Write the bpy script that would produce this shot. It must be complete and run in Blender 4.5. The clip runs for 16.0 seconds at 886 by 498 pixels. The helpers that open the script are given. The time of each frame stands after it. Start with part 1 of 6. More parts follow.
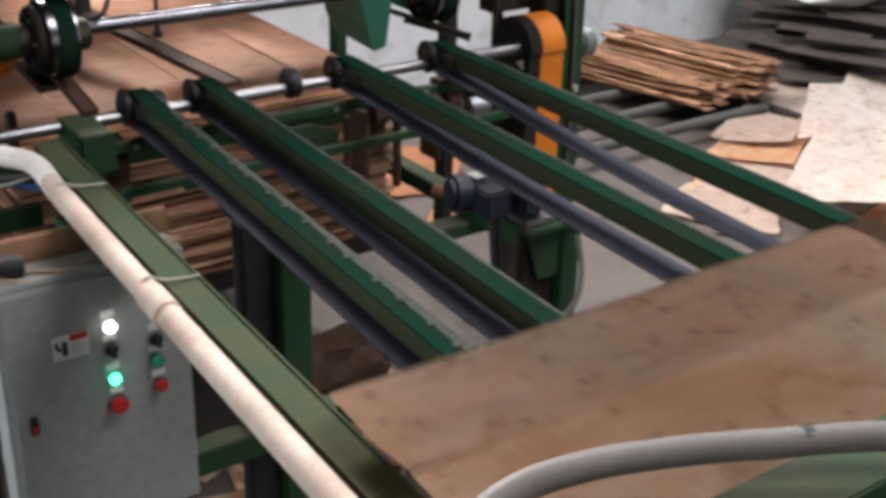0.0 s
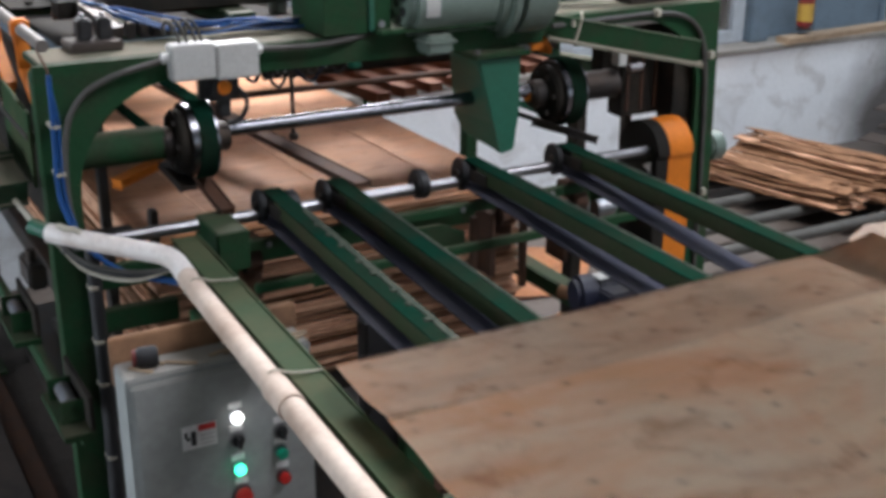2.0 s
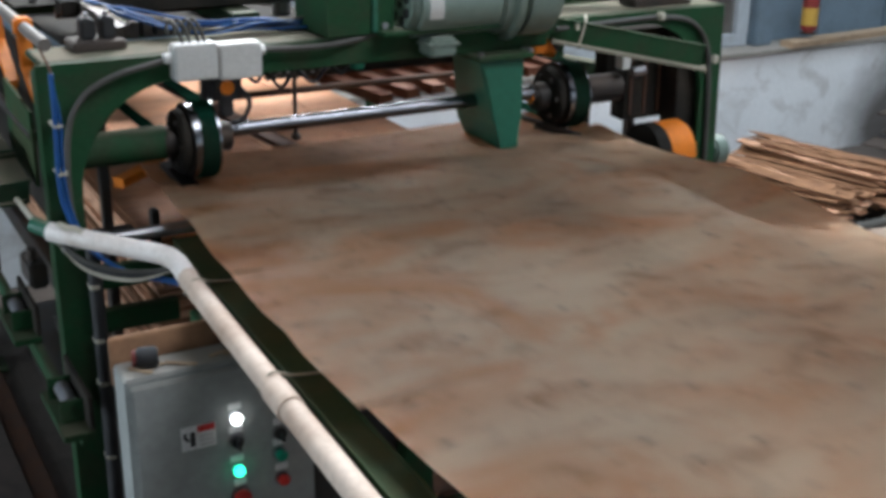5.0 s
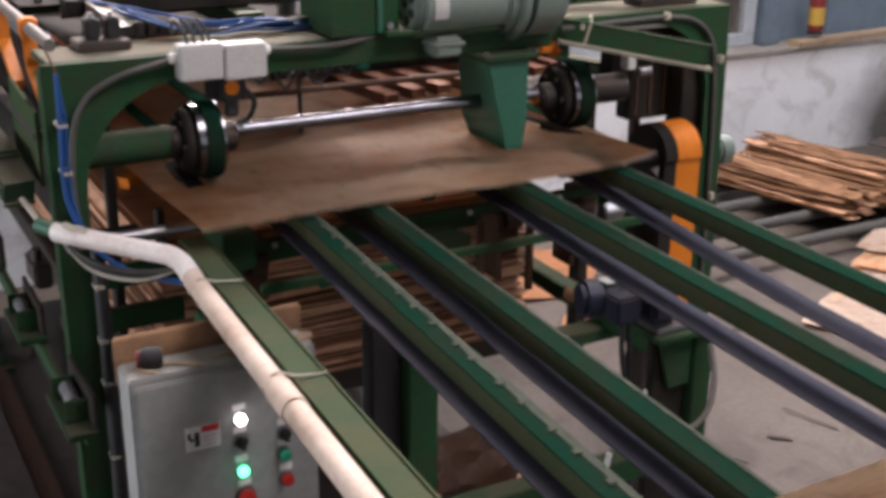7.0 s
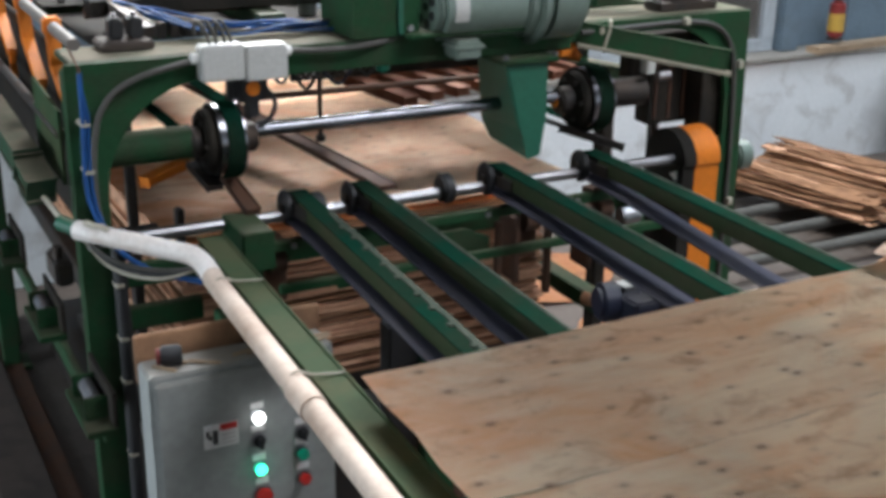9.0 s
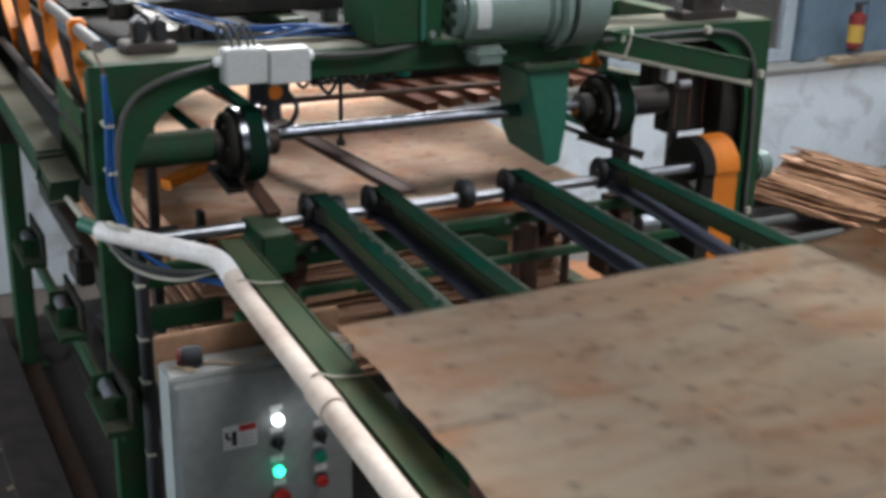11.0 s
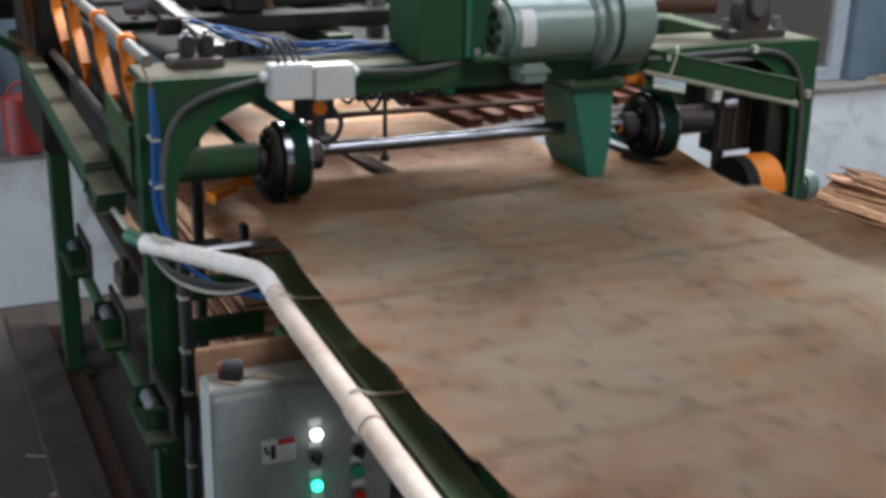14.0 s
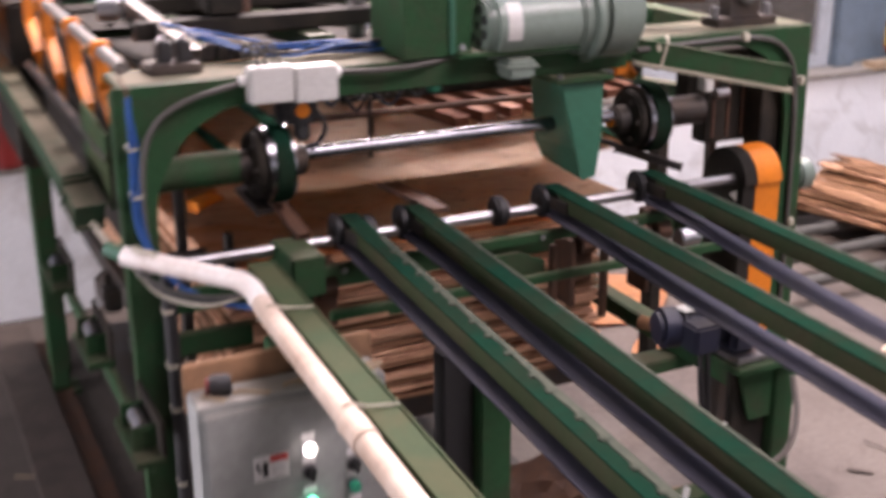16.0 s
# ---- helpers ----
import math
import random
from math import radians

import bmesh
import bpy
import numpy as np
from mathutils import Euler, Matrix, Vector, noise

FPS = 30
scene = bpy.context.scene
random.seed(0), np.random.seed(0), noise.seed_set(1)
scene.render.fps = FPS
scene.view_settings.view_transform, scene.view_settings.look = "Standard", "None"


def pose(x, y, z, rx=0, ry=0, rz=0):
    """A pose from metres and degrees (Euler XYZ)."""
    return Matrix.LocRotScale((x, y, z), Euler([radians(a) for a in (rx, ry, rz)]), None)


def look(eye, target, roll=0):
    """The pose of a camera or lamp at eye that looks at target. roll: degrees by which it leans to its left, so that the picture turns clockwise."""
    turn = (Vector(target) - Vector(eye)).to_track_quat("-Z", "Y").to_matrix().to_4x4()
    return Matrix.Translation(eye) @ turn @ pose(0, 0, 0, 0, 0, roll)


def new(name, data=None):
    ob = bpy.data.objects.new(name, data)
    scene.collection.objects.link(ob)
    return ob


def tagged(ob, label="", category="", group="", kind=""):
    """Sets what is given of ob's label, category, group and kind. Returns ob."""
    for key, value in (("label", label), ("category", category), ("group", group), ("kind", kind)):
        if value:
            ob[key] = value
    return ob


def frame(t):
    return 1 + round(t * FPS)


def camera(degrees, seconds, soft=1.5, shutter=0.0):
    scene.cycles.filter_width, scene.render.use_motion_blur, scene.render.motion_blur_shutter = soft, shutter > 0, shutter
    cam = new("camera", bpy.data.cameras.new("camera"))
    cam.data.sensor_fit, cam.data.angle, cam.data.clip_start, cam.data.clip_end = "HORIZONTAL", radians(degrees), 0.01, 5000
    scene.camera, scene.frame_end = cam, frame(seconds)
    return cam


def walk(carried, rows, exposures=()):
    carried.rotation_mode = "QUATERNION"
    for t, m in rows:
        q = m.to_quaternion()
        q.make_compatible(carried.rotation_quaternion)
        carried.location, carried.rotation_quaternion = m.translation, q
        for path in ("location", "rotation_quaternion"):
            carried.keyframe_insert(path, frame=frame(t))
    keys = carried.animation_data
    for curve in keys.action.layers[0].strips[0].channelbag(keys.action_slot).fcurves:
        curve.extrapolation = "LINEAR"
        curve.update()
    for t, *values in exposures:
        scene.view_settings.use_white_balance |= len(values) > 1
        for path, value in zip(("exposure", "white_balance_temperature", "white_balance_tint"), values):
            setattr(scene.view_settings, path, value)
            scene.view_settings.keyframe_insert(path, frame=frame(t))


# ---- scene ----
cam = camera(40.24, 16.0, soft=4.0, shutter=1.0)
PATH = [
    (0.0, pose(0.000, 0.030, 2.140, 64.89, -1.54, -35.21)),
    (0.5, pose(0.002, 0.005, 2.138, 65.59, -0.67, -33.54)),
    (1.0, pose(0.005, 0.005, 2.146, 67.33, -0.28, -31.48)),
    (1.5, pose(0.004, 0.000, 2.141, 69.48, -0.12, -29.69)),
    (2.0, pose(0.002, 0.001, 2.145, 69.61, -0.03, -29.10)),
    (2.5, pose(0.002, -0.001, 2.144, 69.575, -0.21, -29.07)),
    (3.0, pose(0.001, -0.001, 2.149, 69.52, -0.42, -29.01)),
    (3.5, pose(-0.000, -0.002, 2.150, 69.62, -0.47, -28.87)),
    (4.0, pose(0.000, 0.001, 2.150, 69.63, -0.50, -28.83)),
    (6.5, pose(0.016, 0.006, 2.148, 69.55, -0.46, -28.80)),
    (7.0, pose(0.011, 0.006, 2.150, 69.58, -0.44, -28.52)),
    (7.5, pose(0.009, 0.005, 2.149, 69.51, -0.41, -28.20)),
    (8.0, pose(0.006, 0.005, 2.150, 69.50, -0.44, -28.11)),
    (8.5, pose(0.002, 0.004, 2.146, 69.62, -0.47, -27.88)),
    (9.0, pose(0.000, -0.000, 2.150, 69.73, -0.73, -27.64)),
    (11.5, pose(-0.017, -0.003, 2.149, 70.06, -1.34, -26.53)),
    (12.0, pose(-0.016, 0.000, 2.151, 69.99, -1.39, -26.22)),
    (12.5, pose(-0.018, 0.002, 2.149, 70.02, -1.38, -25.98)),
    (13.0, pose(-0.021, -0.002, 2.150, 69.98, -1.43, -25.41)),
    (13.5, pose(-0.014, -0.009, 2.163, 70.35, -1.38, -24.73)),
    (14.0, pose(-0.010, -0.006, 2.160, 70.59, -1.34, -24.50)),
    (14.5, pose(-0.008, -0.005, 2.159, 70.61, -1.25, -24.43)),
    (15.0, pose(-0.005, 0.001, 2.153, 70.72, -1.13, -24.49)),
    (15.5, pose(0.004, 0.012, 2.148, 70.58, -0.93, -24.60)),
    (15.9, pose(0.006, 0.022, 2.147, 70.62, -0.70, -24.90)),
    (16.0, pose(0.020, 0.070, 2.137, 70.62, 0.30, -25.62)),
]
walk(cam, PATH, [
    (0.0, 0.3, 6400, 12), (0.5, 0.32, 6250, 10), (1.0, 0.25, 6150, 10), (1.5, 0.2, 6050, 10), (2.5, 0.22, 5950, 9), (3.5, 0.25, 5850, 5), (4.2, 0.24, 5800, 4),
    (6.3, 0.0, 5900, 8), (6.6, 0.06, 6050, 11), (7.0, 0.33, 6600, 20), (7.5, 0.92, 6850, 22), (8.0, 1.09, 6800, 20), (8.5, 0.82, 6450, 14), (9.0, 0.37, 5950, 6),
    (11.3, 0.22, 5850, 5), (13.0, 0.22, 5850, 6), (14.0, 0.22, 5850, 6), (14.7, 0.2, 5950, 8), (15.1, 0.24, 6350, 20), (15.5, 0.42, 6550, 28), (16.0, 0.9, 6800, 30)])

# ---- world, daylight through the roof lights, exposure ----
world = bpy.data.worlds.new("sky")
scene.world = world
world.use_nodes = True
sky = world.node_tree.nodes.new("ShaderNodeTexSky")
sky.sky_type = "NISHITA"
sky.sun_disc = False
sky.sun_elevation, sky.sun_rotation = radians(55), radians(20)
bg = world.node_tree.nodes["Background"]
bg.inputs["Strength"].default_value = 0.12
world.node_tree.links.new(sky.outputs[0], bg.inputs["Color"])

sun_data = bpy.data.lights.new("sun", "SUN")
sun_data.energy, sun_data.angle, sun_data.color = 1.2, radians(12), (1.0, 0.95, 0.88)
sun = new("sun", sun_data)
sun.matrix_world = look((2, 8, 14), (1, 2, 0))


def daylight(name, m, sx, sy, power, colour=(0.99, 0.98, 0.98)):
    """Area lamp set at an opening of the hall in place of sky light."""
    d = bpy.data.lights.new(name, "AREA")
    d.shape, d.size, d.size_y, d.energy, d.color = "RECTANGLE", sx, sy, power, colour
    ob = new(name, d)
    ob.matrix_world = m
    return ob


daylight("high_window_light", look((2.1, 5.50, 3.7), (1.7, 1.0, 1.2)), 1.9, 0.7, 355, (1.0, 0.935, 0.88))
daylight("roof_light_rear", look((4.8, 4.0, 5.46), (4.8, 4.01, 0)), 4.0, 1.6, 165, (0.88, 0.95, 1.0))
daylight("roof_light_front", look((3.4, -0.3, 5.46), (3.4, -0.29, 0)), 3.4, 2.2, 245, (1.0, 0.95, 0.94))
# two fill lamps added out of view, to lift the left wall and front faces
daylight("side_fill_light", look((-6.95, 3.2, 1.7), (0.0, 5.0, 0.6)), 3.6, 2.8, 320, (0.93, 0.97, 1.0))
daylight("front_fill_light", look((7.0, -8.95, 2.0), (3.0, 2.0, 1.0)), 4.5, 3.6, 50, (0.97, 0.98, 1.0))


# ---- materials ----
def mat(name):
    m = bpy.data.materials.new(name)
    m.use_nodes = True
    return m, m.node_tree.nodes, m.node_tree.links, m.node_tree.nodes["Principled BSDF"]


def ramp(nodes, stops):
    r = nodes.new("ShaderNodeValToRGB")
    while len(r.color_ramp.elements) < len(stops):
        r.color_ramp.elements.new(0.5)
    for e, (p, col) in zip(r.color_ramp.elements, stops):
        e.position, e.color = p, (*col, 1)
    return r


def coords(nodes, links, scale, rot=(0, 0, 0), shift=True):
    tc = nodes.new("ShaderNodeTexCoord")
    mp = nodes.new("ShaderNodeMapping")
    mp.inputs["Scale"].default_value = scale
    mp.inputs["Rotation"].default_value = rot
    links.new(tc.outputs["Object"], mp.inputs["Vector"])
    if shift:
        info = nodes.new("ShaderNodeObjectInfo")
        mul = nodes.new("ShaderNodeMath")
        mul.operation = "MULTIPLY"
        mul.inputs[1].default_value = 37.0
        links.new(info.outputs["Random"], mul.inputs[0])
        comb = nodes.new("ShaderNodeCombineXYZ")
        for k in range(3):
            links.new(mul.outputs[0], comb.inputs[k])
        links.new(comb.outputs[0], mp.inputs["Location"])
    return mp


def noise_tex(nodes, links, mp, scale, detail=4.0, rough=0.55, dist=0.0):
    n = nodes.new("ShaderNodeTexNoise")
    n.inputs["Scale"].default_value, n.inputs["Detail"].default_value = scale, detail
    n.inputs["Roughness"].default_value, n.inputs["Distortion"].default_value = rough, dist
    links.new(mp.outputs[0], n.inputs["Vector"])
    return n


def mix(nodes, links, fac, a, b, kind="MIX"):
    m = nodes.new("ShaderNodeMix")
    m.data_type, m.blend_type = "RGBA", kind
    if isinstance(fac, float):
        m.inputs[0].default_value = fac
    else:
        links.new(fac, m.inputs[0])
    for sock, v in ((m.inputs[6], a), (m.inputs[7], b)):
        if isinstance(v, tuple):
            sock.default_value = (*v, 1)
        else:
            links.new(v, sock)
    return m.outputs[2]


def bump(nodes, links, bsdf, height, strength, dist):
    b = nodes.new("ShaderNodeBump")
    b.inputs["Strength"].default_value, b.inputs["Distance"].default_value = strength, dist
    links.new(height, b.inputs["Height"])
    links.new(b.outputs[0], bsdf.inputs["Normal"])


def worn(name, base, dirt, amount=0.5, rough=(0.35, 0.65), metal=0.0, scale=7.0, dusty=0.0, dust=(0.42, 0.36, 0.26), relief=0.15, spec=0.5):
    """Paint, metal or plastic with grime in patches, fine scuffs and settled dust on faces that look up."""
    m, n, l, b = mat(name)
    mp = coords(n, l, (1, 1, 1))
    big = noise_tex(n, l, mp, scale, 5, 0.6, 0.4)
    fine = noise_tex(n, l, mp, scale * 14, 3)
    r1 = ramp(n, [(0.42, (0, 0, 0)), (0.72, (amount, amount, amount))])
    l.new(big.outputs["Fac"], r1.inputs[0])
    col = mix(n, l, r1.outputs[0], base, dirt)
    tone = ramp(n, [(0.3, (0.9, 0.9, 0.9)), (0.7, (1.06, 1.06, 1.06))])
    l.new(fine.outputs["Fac"], tone.inputs[0])
    col = mix(n, l, 1.0, col, tone.outputs[0], "MULTIPLY")
    if dusty:
        geo = n.new("ShaderNodeNewGeometry")
        sep = n.new("ShaderNodeSeparateXYZ")
        l.new(geo.outputs["True Normal"], sep.inputs[0])
        up = ramp(n, [(0.75, (0, 0, 0)), (0.95, (dusty, dusty, dusty))])
        l.new(sep.outputs[2], up.inputs[0])
        grit = ramp(n, [(0.25, (0.35, 0.35, 0.35)), (0.6, (1, 1, 1))])
        l.new(big.outputs["Fac"], grit.inputs[0])
        fac = mix(n, l, 1.0, up.outputs[0], grit.outputs[0], "MULTIPLY")
        col = mix(n, l, fac, col, dust)
    l.new(col, b.inputs["Base Color"])
    rr = n.new("ShaderNodeMapRange")
    rr.inputs["To Min"].default_value, rr.inputs["To Max"].default_value = rough
    l.new(big.outputs["Fac"], rr.inputs["Value"])
    l.new(rr.outputs[0], b.inputs["Roughness"])
    b.inputs["Metallic"].default_value = metal
    b.inputs["Specular IOR Level"].default_value = spec
    if relief:
        bump(n, l, b, fine.outputs["Fac"], relief, 0.002)
    return m


def veneer(name, light, dark, knots=18.0, knot_size=0.10, tint=(0.75, 0.36, 0.14), tint_amount=0.45, along="X", rough=0.6, patch=3.6, specks=0.7, edge=0.0):
    """Peeled veneer: grain drawn out along one axis, warm stains, and small dark knots."""
    m, n, l, b = mat(name)
    st = (0.9, 6, 6) if along == "X" else (6, 0.9, 6)
    mpg = coords(n, l, st)
    grain = noise_tex(n, l, mpg, 4.0, 8, 0.62, 0.5)
    mpf = coords(n, l, (3, 60, 60) if along == "X" else (60, 3, 60))
    fine = noise_tex(n, l, mpf, 4.0, 3, 0.5)
    r = ramp(n, [(0.30, dark), (0.52, light), (0.8, tuple(min(1, v * 1.08) for v in light))])
    l.new(grain.outputs["Fac"], r.inputs[0])
    mpb = coords(n, l, (1.0, 1.7, 1.0))
    blotch = noise_tex(n, l, mpb, patch, 6, 0.66, 1.4)
    rb = ramp(n, [(0.44, (0, 0, 0)), (0.55, (tint_amount * 0.4,) * 3), (0.68, (tint_amount,) * 3)])
    l.new(blotch.outputs["Fac"], rb.inputs[0])
    col = mix(n, l, rb.outputs[0], r.outputs[0], tint)
    if edge:
        # resin-stained end of the strips
        tc = n.new("ShaderNodeTexCoord")
        sx = n.new("ShaderNodeSeparateXYZ")
        l.new(tc.outputs["Object"], sx.inputs[0])
        near = n.new("ShaderNodeMapRange")
        near.inputs["From Min"].default_value, near.inputs["From Max"].default_value = 1.15, 0.68
        l.new(sx.outputs[0], near.inputs["Value"])
        rough_edge = ramp(n, [(0.36, (0, 0, 0)), (0.62, (edge, edge, edge))])
        l.new(blotch.outputs["Fac"], rough_edge.inputs[0])
        col = mix(n, l, mix(n, l, 1.0, near.outputs[0], rough_edge.outputs[0], "MULTIPLY"), col, (0.74, 0.36, 0.15))
    smear = noise_tex(n, l, mpb, patch * 3.2, 6, 0.7, 0.6)
    rsm = ramp(n, [(0.32, (0.70, 0.58, 0.48)), (0.47, (1, 1, 1)), (0.62, (1, 1, 1)), (0.78, (1.06, 1.06, 1.05))])
    l.new(smear.outputs["Fac"], rsm.inputs[0])
    col = mix(n, l, 1.0, col, rsm.outputs[0], "MULTIPLY")
    rf = ramp(n, [(0.3, (0.93, 0.91, 0.89)), (0.6, (1.02, 1.02, 1.02))])
    l.new(fine.outputs["Fac"], rf.inputs[0])
    col = mix(n, l, 1.0, col, rf.outputs[0], "MULTIPLY")
    tone = n.new("ShaderNodeMapRange")
    tone.inputs["To Min"].default_value, tone.inputs["To Max"].default_value = 0.95, 1.03
    info = n.new("ShaderNodeObjectInfo")
    l.new(info.outputs["Random"], tone.inputs["Value"])
    col = mix(n, l, 1.0, col, tone.outputs[0], "MULTIPLY")
    # knots: one in each cell, some cells left empty
    mpk = coords(n, l, (0.55, 1.0, 0.0) if along == "X" else (1.0, 0.55, 0.0))
    v = n.new("ShaderNodeTexVoronoi")
    v.voronoi_dimensions = "2D"
    v.inputs["Scale"].default_value, v.inputs["Randomness"].default_value = knots, 1.0
    wob = noise_tex(n, l, mpk, 60, 2)
    off = n.new("ShaderNodeVectorMath")
    off.operation = "MULTIPLY_ADD"
    off.inputs[1].default_value = (0.007, 0.007, 0)
    l.new(wob.outputs["Color"], off.inputs[0])
    l.new(mpk.outputs[0], off.inputs[2])
    l.new(off.outputs[0], v.inputs["Vector"])
    rk = ramp(n, [(0.0, (1, 1, 1)), (knot_size * 0.4, (0.85, 0.85, 0.85)), (knot_size * 0.55, (0.3, 0.3, 0.3)), (knot_size * 1.4, (0, 0, 0))])
    l.new(v.outputs["Distance"], rk.inputs[0])
    sep = n.new("ShaderNodeSeparateColor")
    l.new(v.outputs["Color"], sep.inputs[0])
    gate = ramp(n, [(0.25, (0, 0, 0)), (0.75, (0.9, 0.9, 0.9))])
    l.new(sep.outputs[0], gate.inputs[0])
    k = mix(n, l, 1.0, rk.outputs[0], gate.outputs[0], "MULTIPLY")
    col = mix(n, l, k, col, (0.20, 0.085, 0.036))
    # fine dark specks and short torn streaks between the knots
    mps = coords(n, l, (0.30, 1.0, 0.0) if along == "X" else (1.0, 0.30, 0.0))
    vs = n.new("ShaderNodeTexVoronoi")
    vs.voronoi_dimensions = "2D"
    vs.inputs["Scale"].default_value, vs.inputs["Randomness"].default_value = knots * 2.6, 1.0
    l.new(mps.outputs[0], vs.inputs["Vector"])
    rs2 = ramp(n, [(0.0, (0.8, 0.8, 0.8)), (0.09, (0.55, 0.55, 0.55)), (0.17, (0, 0, 0))])
    l.new(vs.outputs["Distance"], rs2.inputs[0])
    sep2 = n.new("ShaderNodeSeparateColor")
    l.new(vs.outputs["Color"], sep2.inputs[0])
    gate2 = ramp(n, [(0.62, (0, 0, 0)), (0.95, (specks, specks, specks))])
    l.new(sep2.outputs[0], gate2.inputs[0])
    k2 = mix(n, l, 1.0, rs2.outputs[0], gate2.outputs[0], "MULTIPLY")
    col = mix(n, l, k2, col, (0.33, 0.16, 0.075))
    l.new(col, b.inputs["Base Color"])
    b.inputs["Roughness"].default_value = rough
    bump(n, l, b, grain.outputs["Fac"], 0.25, 0.003)
    return m


def concrete(name, a, bcol, scale=1.2, stain=(0.1, 0.08, 0.06), rough=0.75, grit=(0.82, 1.1)):
    m, n, l, b = mat(name)
    mp = coords(n, l, (1, 1, 1), shift=False)
    big = noise_tex(n, l, mp, scale, 6, 0.6, 0.6)
    fine = noise_tex(n, l, mp, 40, 4, 0.6)
    r = ramp(n, [(0.3, a), (0.7, bcol)])
    l.new(big.outputs["Fac"], r.inputs[0])
    mid = noise_tex(n, l, mp, scale * 4.5, 5, 0.65, 0.8)
    rs = ramp(n, [(0.52, (0, 0, 0)), (0.68, (0.65, 0.65, 0.65))])
    l.new(mid.outputs["Fac"], rs.inputs[0])
    col = mix(n, l, rs.outputs[0], r.outputs[0], stain)
    rf = ramp(n, [(0.3, (grit[0],) * 3), (0.7, (grit[1],) * 3)])
    l.new(fine.outputs["Fac"], rf.inputs[0])
    col = mix(n, l, 1.0, col, rf.outputs[0], "MULTIPLY")
    l.new(col, b.inputs["Base Color"])
    b.inputs["Roughness"].default_value = rough
    bump(n, l, b, fine.outputs["Fac"], 0.3, 0.004)
    return m


def glow(name, col, strength):
    m, n, l, b = mat(name)
    b.inputs["Base Color"].default_value = (*col, 1)
    b.inputs["Emission Color"].default_value = (*col, 1)
    b.inputs["Emission Strength"].default_value = strength
    return m


def glassy(name, col, rough=0.08):
    m, n, l, b = mat(name)
    b.inputs["Base Color"].default_value = (*col, 1)
    b.inputs["Roughness"].default_value = rough
    b.inputs["Transmission Weight"].default_value = 0.85
    b.inputs["IOR"].default_value = 1.45
    return m


GREEN = worn("green_machine_paint", (0.020, 0.064, 0.028), (0.046, 0.042, 0.028), 0.7, (0.45, 0.7), scale=8, dusty=0.45, dust=(0.12, 0.10, 0.07), spec=0.08)
GREEN_PALE = worn("pale_green_paint", (0.026, 0.12, 0.075), (0.04, 0.07, 0.045), 0.4, (0.35, 0.55), scale=6, dusty=0.3, spec=0.3)
RAIL_GREEN = worn("dusty_green_rail", (0.030, 0.062, 0.030), (0.070, 0.064, 0.036), 0.8, (0.65, 0.9), scale=7, dusty=0.5, dust=(0.085, 0.084, 0.046), spec=0.04)
CHANNEL = worn("grimy_green_channel", (0.040, 0.054, 0.027), (0.068, 0.056, 0.035), 0.85, (0.6, 0.85), scale=6, spec=0.06)
BELT = worn("green_belt", (0.006, 0.027, 0.017), (0.018, 0.022, 0.014), 0.85, (0.75, 0.9), scale=5, spec=0.0)
BELT_UNDER = worn("dark_belt_underside", (0.046, 0.046, 0.066), (0.065, 0.062, 0.066), 0.6, (0.7, 0.9), scale=9, spec=0.08)
EDGE = worn("frayed_belt_edge", (0.060, 0.066, 0.050), (0.022, 0.036, 0.027), 0.9, (0.8, 0.95), scale=24, spec=0.05)
STEEL = worn("bright_steel", (0.36, 0.36, 0.38), (0.16, 0.14, 0.13), 0.5, (0.26, 0.45), metal=1.0, scale=12, relief=0.03)
DARK_STEEL = worn("dark_oily_steel", (0.045, 0.04, 0.038), (0.09, 0.06, 0.04), 0.6, (0.4, 0.7), metal=0.6, scale=14)
RUST = worn("rusty_iron", (0.07, 0.035, 0.022), (0.13, 0.055, 0.025), 0.7, (0.6, 0.9), metal=0.2, scale=16)
RUBBER = worn("black_rubber", (0.012, 0.012, 0.014), (0.04, 0.04, 0.04), 0.4, (0.45, 0.7), scale=14)
ORANGE = worn("orange_paint", (0.66, 0.19, 0.013), (0.36, 0.10, 0.018), 0.5, (0.4, 0.6), scale=6, spec=0.25)
CABINET = worn("grey_cabinet_paint", (0.33, 0.345, 0.335), (0.235, 0.24, 0.23), 0.55, (0.38, 0.55), scale=3, dusty=0.5, dust=(0.24, 0.19, 0.14), relief=0.04, spec=0.3)
PVC = worn("white_pipe_plastic", (0.72, 0.67, 0.64), (0.48, 0.38, 0.31), 0.6, (0.35, 0.6), scale=7)
PVC_OLD = worn("grimy_pipe_plastic", (0.56, 0.455, 0.375), (0.33, 0.225, 0.165), 0.85, (0.5, 0.8), scale=5, spec=0.25)
STAINED = worn("stained_board", (0.36, 0.20, 0.11), (0.15, 0.085, 0.05), 0.9, (0.7, 0.9), scale=8)
DARK_RED = worn("dark_red_paint", (0.22, 0.02, 0.018), (0.09, 0.03, 0.025), 0.6, (0.4, 0.6), scale=12)
BOXGREY = worn("pale_grey_box", (0.52, 0.52, 0.50), (0.38, 0.36, 0.32), 0.4, (0.4, 0.6), scale=9, relief=0.03)
MOTOR = worn("grey_green_motor_paint", (0.16, 0.21, 0.18), (0.1, 0.12, 0.1), 0.5, (0.25, 0.42), scale=6, relief=0.05, dusty=0.25)
NAVY = worn("navy_motor_paint", (0.014, 0.017, 0.036), (0.035, 0.035, 0.042), 0.5, (0.4, 0.6), scale=12, dusty=0.12, spec=0.3)
BLUE = worn("blue_air_line", (0.014, 0.072, 0.24), (0.02, 0.05, 0.13), 0.45, (0.4, 0.6), scale=20, relief=0, spec=0.25)
